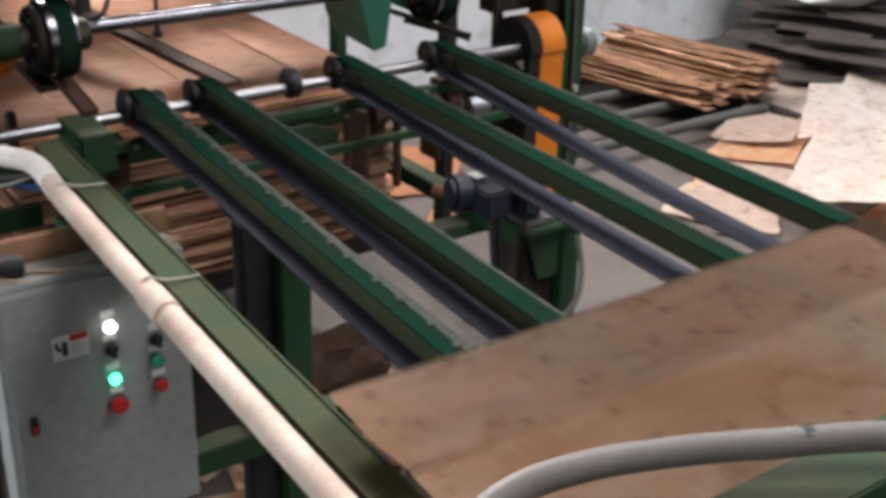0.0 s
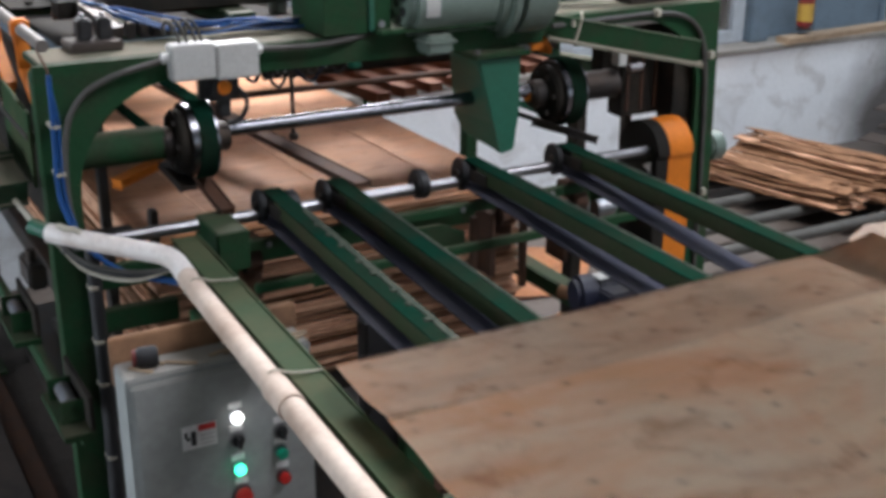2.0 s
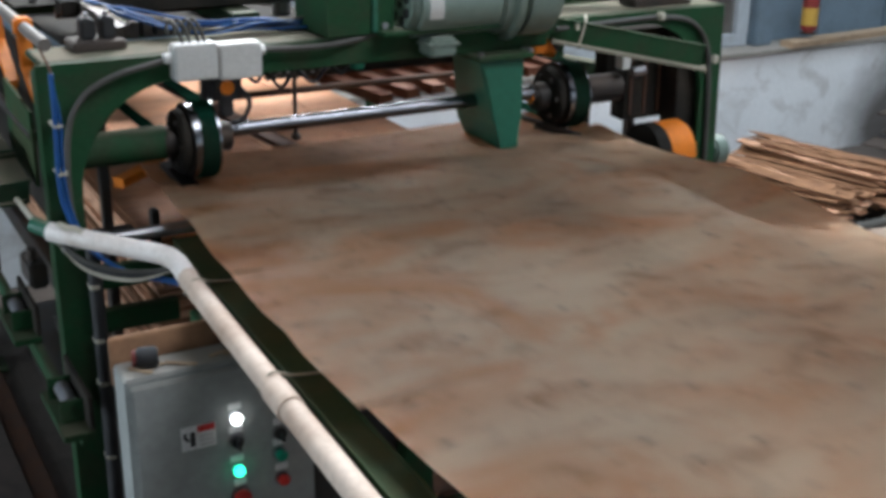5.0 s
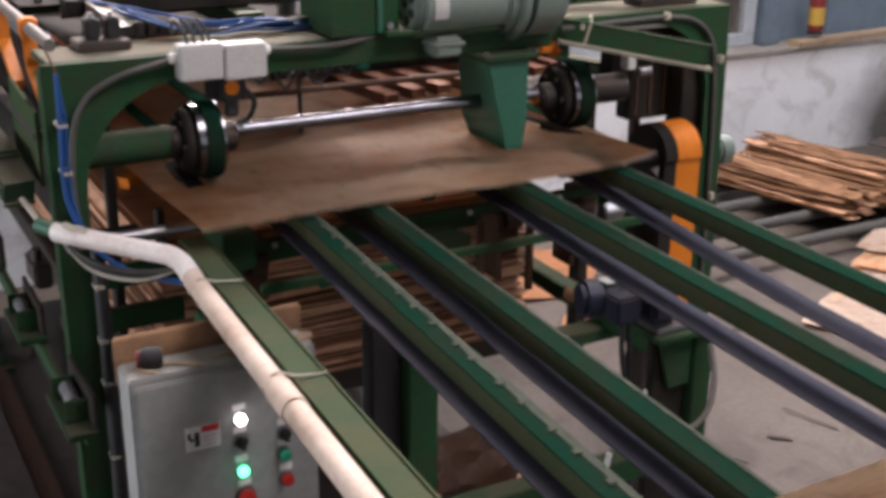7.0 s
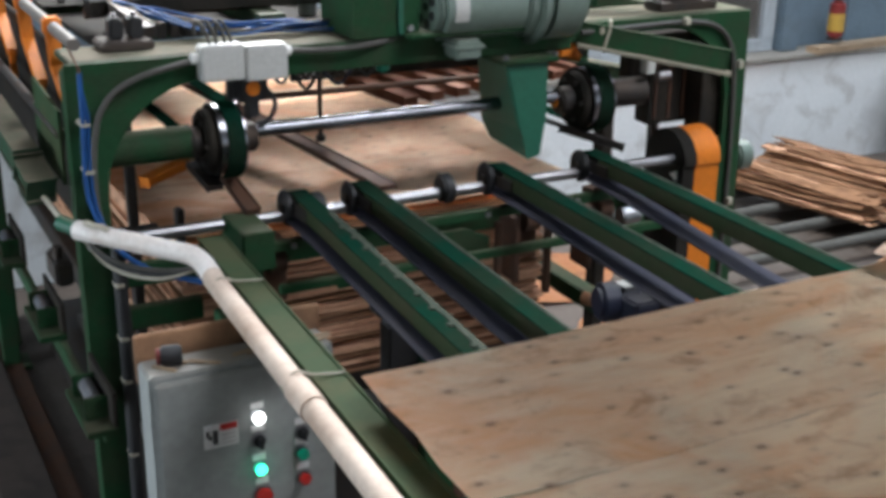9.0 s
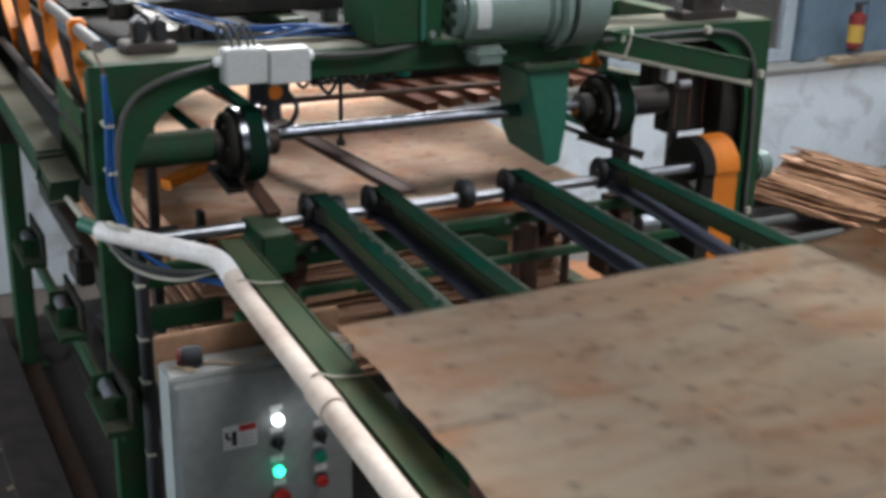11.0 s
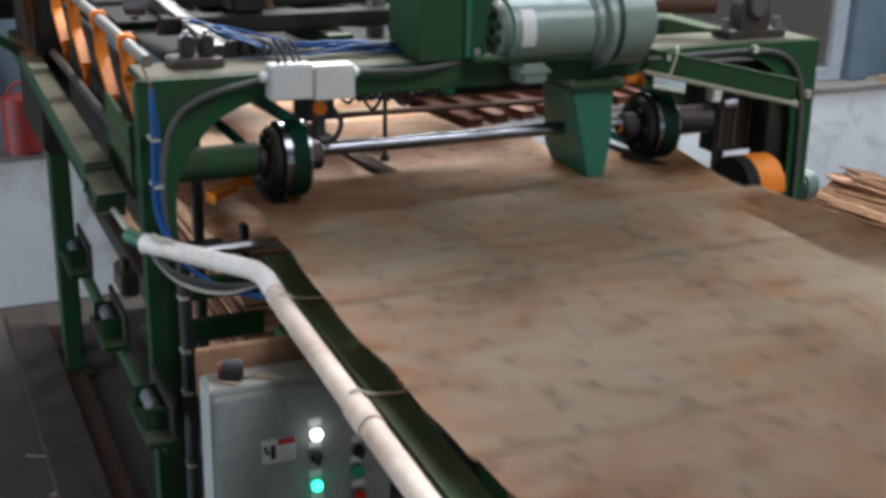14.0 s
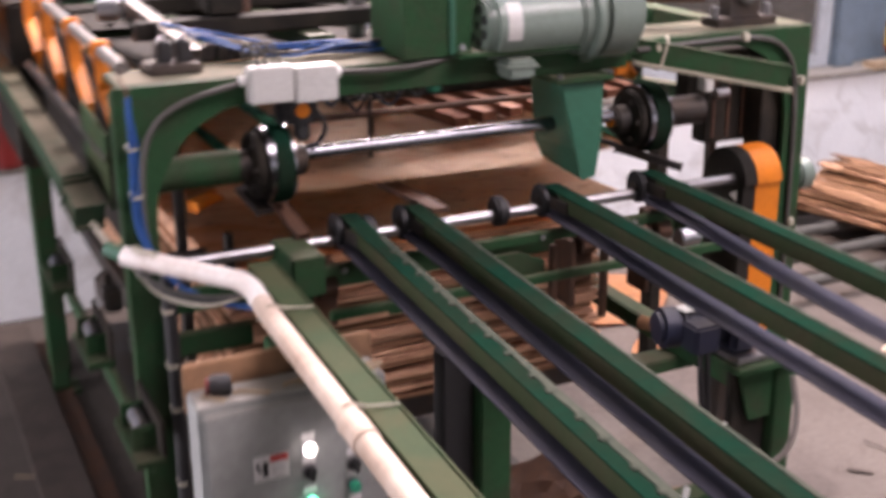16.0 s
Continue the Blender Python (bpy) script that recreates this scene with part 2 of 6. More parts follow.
GREYHOSE = worn("grey_hose", (0.16, 0.14, 0.125), (0.1, 0.09, 0.08), 0.4, (0.5, 0.7), scale=12)
CABLE = worn("grey_cable", (0.085, 0.082, 0.075), (0.05, 0.048, 0.042), 0.5, (0.5, 0.7), scale=20, spec=0.25)
DUST_LIP = worn("dusty_lip", (0.24, 0.21, 0.155), (0.06, 0.09, 0.06), 0.8, (0.7, 0.9), scale=9)
DULL_BLACK = worn("dull_black", (0.020, 0.018, 0.016), (0.045, 0.038, 0.03), 0.8, (0.75, 0.95), scale=9, spec=0.1)
RED_SLAT = worn("red_brown_slat", (0.17, 0.058, 0.032), (0.30, 0.17, 0.11), 0.7, (0.6, 0.9), scale=7, spec=0.2)
CHROME = worn("dull_chrome", (0.20, 0.20, 0.22), (0.10, 0.09, 0.085), 0.5, (0.16, 0.3), metal=1.0, scale=10, relief=0.02)
BEAM_DUST = worn("dust_coated_green_paint", (0.028, 0.062, 0.036), (0.06, 0.06, 0.04), 0.7, (0.6, 0.85), scale=8, dusty=0.9, dust=(0.155, 0.132, 0.098), spec=0.05)
TAPE = worn("tie_wire", (0.45, 0.42, 0.34), (0.25, 0.2, 0.15), 0.5, (0.5, 0.8), scale=30)
RED = worn("red_plastic", (0.55, 0.03, 0.025), (0.3, 0.03, 0.02), 0.3, (0.3, 0.45), scale=20, relief=0)
GREEN_BUTTON = worn("green_plastic", (0.02, 0.32, 0.2), (0.02, 0.2, 0.12), 0.3, (0.25, 0.4), scale=20, relief=0)
WHITE = worn("white_plastic", (0.75, 0.75, 0.74), (0.6, 0.58, 0.54), 0.3, (0.4, 0.6), scale=20, relief=0)
YELLOW = worn("yellow_label", (0.48, 0.30, 0.05), (0.3, 0.16, 0.04), 0.6, (0.4, 0.6), scale=20, relief=0)
LAMP_WHITE = glow("lit_white_lamp", (1.0, 0.98, 0.92), 6.0)
LAMP_GREEN = glow("lit_green_lamp", (0.1, 1.0, 0.55), 3.0)
SHEET_A = veneer("fresh_veneer_sheet", (0.87, 0.695, 0.505), (0.79, 0.575, 0.39), 15, 0.10, (0.80, 0.43, 0.21), 0.95, patch=2.2, edge=0.9)
SHEET_DULL = veneer("dull_veneer_strip", (0.68, 0.49, 0.33), (0.54, 0.36, 0.23), 15, 0.12, (0.58, 0.30, 0.15), 0.6, edge=0.5)
# trailing strips: warm bounce light under the machine is put into their colour
SHEET_WARM = veneer("warmed_veneer_strip", (0.87, 0.675, 0.485), (0.80, 0.57, 0.38), 13, 0.11, (0.77, 0.40, 0.19), 0.7, patch=2.4, edge=0.85)
SHEET_B = veneer("knotty_veneer_sheet", (0.86, 0.70, 0.50), (0.78, 0.585, 0.39), 17, 0.15, (0.78, 0.43, 0.20), 0.9, patch=2.2, specks=0.4, edge=0.6)
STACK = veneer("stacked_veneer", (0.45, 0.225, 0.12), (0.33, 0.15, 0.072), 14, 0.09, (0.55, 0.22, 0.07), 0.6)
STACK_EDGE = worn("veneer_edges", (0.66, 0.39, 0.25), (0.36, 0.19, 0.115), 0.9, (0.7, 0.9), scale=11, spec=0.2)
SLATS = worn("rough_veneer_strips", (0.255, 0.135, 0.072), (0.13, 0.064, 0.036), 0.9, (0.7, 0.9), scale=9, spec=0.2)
FLOOR_VENEER = veneer("grey_pink_veneer", (0.66, 0.545, 0.45), (0.52, 0.40, 0.32), 9, 0.10, (0.45, 0.27, 0.2), 0.5, "Y", specks=0.2)
FLOOR_PALE = veneer("bleached_veneer", (0.84, 0.77, 0.70), (0.72, 0.62, 0.54), 8, 0.10, (0.62, 0.42, 0.32), 0.45, "Y", specks=0.2)
DARK_WOOD = worn("old_dark_veneer", (0.062, 0.046, 0.037), (0.030, 0.023, 0.020), 0.8, (0.7, 0.9), scale=8)
PLANK = worn("pale_board", (0.40, 0.29, 0.19), (0.2, 0.14, 0.09), 0.7, (0.6, 0.8), scale=12)
def shade_and_dirt(m):
    """Dirt and shade on the walkway side of the machine, both put into the floor colour."""
    n, l = m.node_tree.nodes, m.node_tree.links
    b = n["Principled BSDF"]
    old = b.inputs["Base Color"].links[0].from_socket
    tc = n.new("ShaderNodeTexCoord")
    sep = n.new("ShaderNodeSeparateXYZ")
    l.new(tc.outputs["Object"], sep.inputs[0])
    nz = n.new("ShaderNodeTexNoise")
    nz.inputs["Scale"].default_value, nz.inputs["Detail"].default_value = 1.6, 6
    l.new(tc.outputs["Object"], nz.inputs["Vector"])
    add = n.new("ShaderNodeMath")
    add.operation = "MULTIPLY_ADD"
    add.inputs[1].default_value = 1.6
    l.new(nz.outputs["Fac"], add.inputs[0])
    l.new(sep.outputs[0], add.inputs[2])
    r = n.new("ShaderNodeMapRange")
    r.inputs["From Min"].default_value, r.inputs["From Max"].default_value = 2.3, 1.2
    r.inputs["To Max"].default_value = 0.35
    l.new(add.outputs[0], r.inputs["Value"])
    # darkening by x stands for shade as well as dirt
    col = mix(n, l, r.outputs[0], old, (0.034, 0.027, 0.022))
    l.new(col, b.inputs["Base Color"])
    return m


CONCRETE = concrete("workshop_floor", (0.070, 0.054, 0.045), (0.118, 0.097, 0.083), 0.9, (0.046, 0.033, 0.027))
shade_and_dirt(CONCRETE)
WALL = concrete("whitewashed_wall", (0.78, 0.80, 0.82), (0.86, 0.865, 0.87), 0.8, (0.64, 0.65, 0.66), 0.85, (0.97, 1.02))
WALL_LOW = concrete("stained_low_wall", (0.74, 0.75, 0.76), (0.86, 0.865, 0.87), 0.9, (0.52, 0.50, 0.48), 0.85, (0.95, 1.03))


def dark_patch(m):
    """A ragged dark patch low on the wall behind the old veneer."""
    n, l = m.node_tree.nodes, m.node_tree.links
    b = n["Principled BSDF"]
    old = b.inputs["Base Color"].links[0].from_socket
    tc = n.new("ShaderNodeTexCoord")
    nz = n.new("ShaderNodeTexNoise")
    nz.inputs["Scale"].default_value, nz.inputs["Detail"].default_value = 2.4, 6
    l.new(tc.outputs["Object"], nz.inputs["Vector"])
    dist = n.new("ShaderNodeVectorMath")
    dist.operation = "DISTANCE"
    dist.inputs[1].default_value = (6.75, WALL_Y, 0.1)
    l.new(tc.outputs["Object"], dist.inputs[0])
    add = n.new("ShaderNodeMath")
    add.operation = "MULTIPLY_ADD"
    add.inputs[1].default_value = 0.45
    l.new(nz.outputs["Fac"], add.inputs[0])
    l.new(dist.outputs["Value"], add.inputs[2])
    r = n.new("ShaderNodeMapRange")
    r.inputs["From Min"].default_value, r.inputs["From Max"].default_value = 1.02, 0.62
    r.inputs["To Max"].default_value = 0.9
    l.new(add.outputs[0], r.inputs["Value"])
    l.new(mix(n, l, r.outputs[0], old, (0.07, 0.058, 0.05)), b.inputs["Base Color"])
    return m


WALL_Y = 5.53
dark_patch(WALL_LOW)
SILL = concrete("grey_cement", (0.22, 0.20, 0.175), (0.32, 0.29, 0.26), 2.0, (0.15, 0.12, 0.10))
ROOF = worn("roof_sheet", (0.3, 0.32, 0.33), (0.2, 0.2, 0.2), 0.5, (0.5, 0.7), scale=2)
WINFRAME = worn("grey_window_frame", (0.42, 0.45, 0.48), (0.25, 0.25, 0.25), 0.5, (0.4, 0.6), scale=10)
BLUEGREY = worn("blue_grey_sheet_metal", (0.14, 0.19, 0.24), (0.09, 0.11, 0.13), 0.5, (0.4, 0.6), scale=5)
YARD = worn("dark_yard_wall", (0.05, 0.036, 0.028), (0.03, 0.022, 0.02), 0.8, (0.8, 0.95), scale=3)
PANE = glassy("window_glass", (0.40, 0.37, 0.34))


# ---- mesh helpers ----
def bx(bm, x0, x1, y0, y1, z0, z1, bev=0.003):
    r = bmesh.ops.create_cube(bm, size=1.0)
    for v in r["verts"]:
        v.co = ((x0 + x1) / 2 + v.co.x * (x1 - x0), (y0 + y1) / 2 + v.co.y * (y1 - y0), (z0 + z1) / 2 + v.co.z * (z1 - z0))
    if bev:
        es = list({e for v in r["verts"] for e in v.link_edges})
        bmesh.ops.bevel(bm, geom=es, offset=min(bev, abs(x1 - x0) / 3, abs(y1 - y0) / 3, abs(z1 - z0) / 3), segments=2, affect="EDGES")
    return bm


def bar(bm, p, q, w, h, bev=0.003):
    """A square bar from p to q, w across and h high."""
    p, q = Vector(p), Vector(q)
    d = q - p
    side = d.cross(Vector((0, 0, 1)))
    side = side.normalized() if side.length > 1e-4 else Vector((1, 0, 0))
    up = side.cross(d).normalized()
    r = bmesh.ops.create_cube(bm, size=1.0)
    for v in r["verts"]:
        v.co = p + d * (v.co.x + 0.5) + side * v.co.y * w + up * v.co.z * h
    if bev:
        es = list({e for v in r["verts"] for e in v.link_edges})
        bmesh.ops.bevel(bm, geom=es, offset=bev, segments=2, affect="EDGES")
    return bm


def cy(bm, p, q, r, seg=24, r2=None, bev=0.0):
    p, q = Vector(p), Vector(q)
    d = q - p
    m = Matrix.Translation((p + q) / 2) @ d.to_track_quat("Z", "Y").to_matrix().to_4x4()
    got = bmesh.ops.create_cone(bm, cap_ends=True, segments=seg, radius1=r, radius2=r if r2 is None else r2, depth=d.length, matrix=m)
    if bev:
        caps = [f for f in {f for v in got["verts"] for f in v.link_faces} if len(f.verts) > 4]
        es = list({e for f in caps for e in f.edges})
        bmesh.ops.bevel(bm, geom=es, offset=bev, segments=2, affect="EDGES")
    return bm


def ring(bm, c, axis, r0, r1, w, seg=32):
    """A flat ring round an axis: inner radius r0, outer r1, width w."""
    c, a = Vector(c), Vector(axis).normalized()
    u = a.orthogonal().normalized()
    v = a.cross(u)
    rows = []
    for i in range(seg):
        t = 2 * math.pi * i / seg
        d = u * math.cos(t) + v * math.sin(t)
        rows.append([bm.verts.new(c + d * r + a * s) for r, s in ((r0, -w / 2), (r1, -w / 2), (r1, w / 2), (r0, w / 2))])
    for i in range(seg):
        a4, b4 = rows[i], rows[(i + 1) % seg]
        for k in range(4):
            bm.faces.new((a4[k], a4[(k + 1) % 4], b4[(k + 1) % 4], b4[k]))
    return bm


def smooth_path(pts, n=6):
    pts = [Vector(p) for p in pts]
    if len(pts) < 3:
        return pts
    out = []
    ext = [2 * pts[0] - pts[1], *pts, 2 * pts[-1] - pts[-2]]
    for i in range(1, len(ext) - 2):
        a, b, c, d = ext[i - 1:i + 3]
        for k in range(n):
            t = k / n
            out.append(0.5 * (2 * b + (c - a) * t + (2 * a - 5 * b + 4 * c - d) * t * t + (3 * b - a - 3 * c + d) * t ** 3))
    return [*out, pts[-1]]


def tube(bm, pts, r, seg=10, n=6, straight=False):
    path = [Vector(p) for p in pts] if straight else smooth_path(pts, n)
    rings = []
    up = None
    for i, p in enumerate(path):
        d = (path[min(i + 1, len(path) - 1)] - path[max(i - 1, 0)]).normalized()
        up = d.orthogonal().normalized() if up is None else (up - d * up.dot(d)).normalized()
        s = d.cross(up)
        rings.append([bm.verts.new(p + (up * math.cos(2 * math.pi * k / seg) + s * math.sin(2 * math.pi * k / seg)) * r) for k in range(seg)])
    for a, b in zip(rings, rings[1:]):
        for k in range(seg):
            bm.faces.new((a[k], a[(k + 1) % seg], b[(k + 1) % seg], b[k]))
    bm.faces.new(rings[0][::-1])
    bm.faces.new(rings[-1])
    return bm


def prism(bm, poly, axis, a, b):
    """A polygon drawn in the plane across an axis ('x': y,z; 'y': x,z; 'z': x,y), pushed from a to b along it."""
    def at(p, s):
        return {"x": (s, p[0], p[1]), "y": (p[0], s, p[1]), "z": (p[0], p[1], s)}[axis]
    lo = [bm.verts.new(at(p, a)) for p in poly]
    hi = [bm.verts.new(at(p, b)) for p in poly]
    n = len(poly)
    bm.faces.new(lo)
    bm.faces.new(hi[::-1])
    for i in range(n):
        bm.faces.new((lo[i], hi[i], hi[(i + 1) % n], lo[(i + 1) % n]))
    return bm


def slab(bm, left, right, t):
    """A band between two edge lines, t thick on its under side, closed all round."""
    left, right = [Vector(p) for p in left], [Vector(p) for p in right]
    n = len(left)
    rows = []
    for i in range(n):
        d = left[min(i + 1, n - 1)] - left[max(i - 1, 0)]
        nr = (right[i] - left[i]).cross(d).normalized()
        rows.append([bm.verts.new(p) for p in (left[i], right[i], right[i] - nr * t, left[i] - nr * t)])
    for p, q in zip(rows, rows[1:]):
        for k in range(4):
            bm.faces.new((p[k], p[(k + 1) % 4], q[(k + 1) % 4], q[k]))
    bm.faces.new(rows[0][::-1])
    bm.faces.new(rows[-1])
    return bm


def arc(cx, cz, r, a0, a1, n=10):
    return [(cx + r * math.cos(radians(a0 + (a1 - a0) * i / n)), cz + r * math.sin(radians(a0 + (a1 - a0) * i / n))) for i in range(n + 1)]


def mesh_of(name, bm, material, sharp=38):
    bmesh.ops.recalc_face_normals(bm, faces=bm.faces)
    me = bpy.data.meshes.new(name)
    bm.to_mesh(me)
    bm.free()
    me.materials.append(material)
    me.polygons.foreach_set("use_smooth", [True] * len(me.polygons))
    me.set_sharp_from_angle(angle=radians(sharp))
    return me


def thing(name, at, label, category, group="", kind=""):
    ob = new(name)
    ob.empty_display_size = 0.1
    ob.location = at
    return tagged(ob, label, category, group, kind)


def origin(ob):
    return Vector(ob.location) if ob.parent is None else origin(ob.parent)


def part(name, bm, material, parent, label="", flat=False):
    bmesh.ops.translate(bm, verts=bm.verts, vec=-origin(parent))
    ob = new(name, mesh_of(name, bm, material, 1 if flat else 38))
    ob.parent = parent
    return tagged(ob, label)


def solid(name, bm, material, label, category, kind="", group="", at=None):
    if at is not None:
        bmesh.ops.translate(bm, verts=bm.verts, vec=-Vector(at))
    ob = new(name, mesh_of(name, bm, material))
    if at is not None:
        ob.location = at
    return tagged(ob, label, category, group, kind)


def B():
    return bmesh.new()


# ---- the hall ----
WY = WALL_Y
solid("floor", bx(B(), -7, 12, -9, 9, -0.2, 0.0, 0), CONCRETE, "stained grey-brown concrete workshop floor", "floor", "structure")
# back wall: low whitewashed parapet, windows above it, header over them
solid("wall_back_low", bx(B(), -7, 12, WY, WY + 0.24, 0.0, 0.69, 0), WALL_LOW, "whitewashed low wall with grey smears and a dark patch", "wall", "structure")
solid("window_ledge", bx(B(), -7, 12, WY - 0.03, WY + 0.27, 0.693, 0.723, 0.006), SILL, "dusty grey cement window ledge", "ledge", "structure")
hi = B()
for x0, x1, z0, z1 in ((-7, 12, 2.4, 2.85), (-7, 12, 4.5, 5.5), (-7, 0.35, 2.85, 4.5), (3.85, 12, 2.85, 4.5)):
    bx(hi, x0, x1, WY, WY + 0.24, z0, z1, 0)
solid("wall_back_high", hi, WALL, "whitewashed upper wall with a long open window band", "wall", "structure")
# unseen wall; its opening is added to suit the side fill lamp
lw = B()
for y0, y1, z0, z1 in ((-9, 1.3, 0, 5.5), (5.1, 9, 0, 5.5), (1.3, 5.1, 3.2, 5.5)):
    bx(lw, -7.2, -7.0, y0, y1, z0, z1, 0)
solid("wall_left", lw, WALL, "unseen whitewashed side wall with an opening added for fill light", "wall", "structure")
solid("wall_right", bx(B(), 12.0, 12.2, -9, 9, 0, 5.5, 0), WALL, "plain whitewashed side wall", "wall", "structure")
# unseen wall; its opening is added to suit the front fill lamp
gw = B()
for x0, x1, z0, z1 in ((-7, 4.7, 0, 5.5), (9.3, 12, 0, 5.5), (4.7, 9.3, 3.9, 5.5)):
    bx(gw, x0, x1, -9.2, -9.0, z0, z1, 0)
solid("wall_front", gw, WALL, "unseen whitewashed wall with an opening added for fill light", "wall", "structure")
roof = B()
for x0, x1, y0, y1 in ((-7, 1.6, -9, 9), (6.9, 12, -9, 9), (1.6, 6.9, -9, -1.5), (1.6, 6.9, 0.9, 3.1), (1.6, 6.9, 4.9, 9), (5.2, 6.9, -1.5, 0.9), (1.6, 2.7, 3.1, 4.9)):
    bx(roof, x0, x1, y0, y1, 5.5, 5.62, 0)
solid("ceiling", roof, ROOF, "grey sheet roof with two open roof lights", "ceiling", "structure")
solid("yard_wall", bx(B(), -8, 13, 8.6, 8.8, 0.0, 3.2, 0), YARD, "dark brown wall across the yard outside", "wall", "structure")


def window_unit(n, x0, x1, mullions, label):
    w = thing("window_%d" % n, ((x0 + x1) / 2, WY + 0.1, 0.726), label, "window", kind="structure")
    f = B()
    bx(f, x0, x1, WY + 0.16, WY + 0.23, 0.726, 0.80, 0.004)
    bx(f, x0, x1, WY + 0.16, WY + 0.23, 2.33, 2.4, 0.004)
    edges = [x0, *mullions, x1]
    for x in edges:
        a = min(max(x - 0.05, x0), x1 - 0.1)
        bx(f, a, a + 0.1, WY + 0.155, WY + 0.225, 0.80, 2.33, 0.004)
    part("window_frame", f, WINFRAME, w, "grey painted metal window frame")
    for a, b in zip(edges, edges[1:]):
        p = part("pane", bx(B(), a + 0.03, b - 0.03, WY + 0.19, WY + 0.196, 0.79, 2.34, 0), PANE, w)
        p.visible_shadow = False
    return w


window_unit(1, 2.2, 5.32, (3.0, 3.98), "grey framed window with dark panes above the ledge")
window_unit(2, 6.6, 9.4, (8.0,), "grey framed window with dark panes above the ledge")
# blue-grey sheet panels between the windows, folded into ribs
for i, (x0, x1) in enumerate(((-7.0, 2.2), (5.32, 6.6), (9.4, 12.0))):
    pan = B()
    bx(pan, x0, x1, WY + 0.20, WY + 0.23, 0.726, 2.4, 0)
    x = x0 + 0.02
    while x < x1 - 0.06:
        bx(pan, x, x + 0.05, WY + 0.18, WY + 0.202, 0.726, 2.4, 0.006)
        x += 0.32 if i != 1 else 0.6
    solid("panel_wall_%d" % (i + 1), pan, BLUEGREY, "ribbed blue-grey sheet metal wall panel", "wall panel", "structure")
solid("steel_post", bx(B(), 5.33, 5.47, WY + 0.10, WY + 0.18, 0.726, 2.4, 0.006), BLUEGREY, "blue-grey painted steel post beside the window", "post", "structure")

# a narrow cable trench beside the machine, with its rusty cover strips
tr = B()
bx(tr, 0.50, 0.57, 1.2, 5.2, 0.004, 0.016, 0.002)
solid("trench_edge", tr, RUST, "rusty iron strip along the floor trench", "floor strip", "structure")
tr = B()
bx(tr, 0.33, 0.495, 1.2, 5.4, 0.004, 0.03, 0.004)
solid("floor_rail", tr, DARK_WOOD, "dark raised strip along the machine", "floor strip", "structure")

# ---- the stacking machine ----
PY = 2.70                      # middle of the front portal
stacker = thing("veneer_stacker", (1.44, PY, 0), "dark green painted steel veneer stacker, dusty and oil stained", "stacking machine")

# front portal: two posts under one beam, with curved gussets in the corners
left = [(0.475, 0.0), (0.475, 1.61), (0.80, 1.61), (0.80, 1.555)] + arc(0.80, 1.305, 0.25, 90, 180, 12)[1:] + [(0.55, 1.2), (0.545, 0.0)]
part("left_post", prism(B(), left, "y", PY - 0.05, PY - 0.035), GREEN, stacker)
b = B()
bx(b, 0.475, 0.49, PY - 0.034, PY + 0.005, 0.0, 1.594)
bx(b, 0.491, 0.545, PY - 0.034, PY + 0.03, 0.0, 1.25)
part("left_post_flange", b, GREEN, stacker)
right = [(2.415, 0.0), (2.38, 1.61), (1.78, 1.61), (1.78, 1.575)] + arc(2.10, 1.36, 0.215, 90, 0, 12) + [(2.325, 0.0)]
part("right_post", prism(B(), right, "y", PY - 0.05, PY - 0.035), GREEN, stacker)
b = B()
prism(b, [(2.403, 0.0), (2.367, 1.594), (2.38, 1.594), (2.415, 0.0)], "y", PY - 0.034, PY + 0.09)
part("right_post_flange", b, GREEN, stacker)
part("inner_channel", bx(B(), 2.255, 2.36, PY - 0.02, PY + 0.05, 0.0, 1.56), DULL_BLACK, stacker, "near-black inner channel")
part("top_beam", bx(B(), 0.80, 1.78, PY - 0.05, PY - 0.036, 1.545, 1.612), GREEN, stacker)
part("beam_cap", bx(B(), 0.492, 2.38, PY - 0.034, PY + 0.14, 1.595, 1.612), BEAM_DUST, stacker, "top plate under a thick coat of pale dust")
# inner lift guides at both posts, dark and greasy
for x in (0.645, 2.225):
    b = B()
    bx(b, x - 0.012, x + 0.012, PY + 0.14, PY + 0.17, 0.55, 1.56)
    part("lift_guide", b, DARK_STEEL, stacker, "dark greasy lift guide")
b = B()
bx(b, 2.125, 2.33, PY + 0.055, PY + 0.12, 1.277, 1.54)
bx(b, 2.06, 2.124, PY + 0.06, PY + 0.12, 1.345, 1.52)
part("rack_bar", bar(B(), (0.69, 2.9, 1.252), (0.815, 2.97, 1.268), 0.03, 0.022), ORANGE, stacker, "dull orange rack bar")
part("bearing_carrier", b, DULL_BLACK, stacker, "black oily bearing carrier")
for k in range(3):
    part("carrier_rib", bx(B(), 2.14 + 0.05 * k, 2.155 + 0.05 * k, PY + 0.052, PY + 0.066, 1.29, 1.50), RUST, stacker, "rusty carrier rib")
part("switch_box", bx(B(), 2.036, 2.066, 2.655, 2.69, 1.452, 1.494, 0.003), BOXGREY, stacker, "small pale switch box")
part("pin", cy(B(), (2.105, 2.70, 1.433), (2.15, 2.70, 1.435), 0.014, 16, bev=0.003), STEEL, stacker, "grey steel pin")
b = bx(B(), 1.745, 1.792, 2.655, 2.70, 1.522, 1.548, 0.006)
bar(b, (1.785, 2.675, 1.548), (1.815, 2.69, 1.515), 0.03, 0.012)
part("orange_bracket", b, ORANGE, stacker, "small orange bracket beside the chute")
part("bracket_pad", bx(B(), 1.705, 1.744, 2.655, 2.69, 1.52, 1.54, 0.004), BOXGREY, stacker, "pale pad")
b = B()
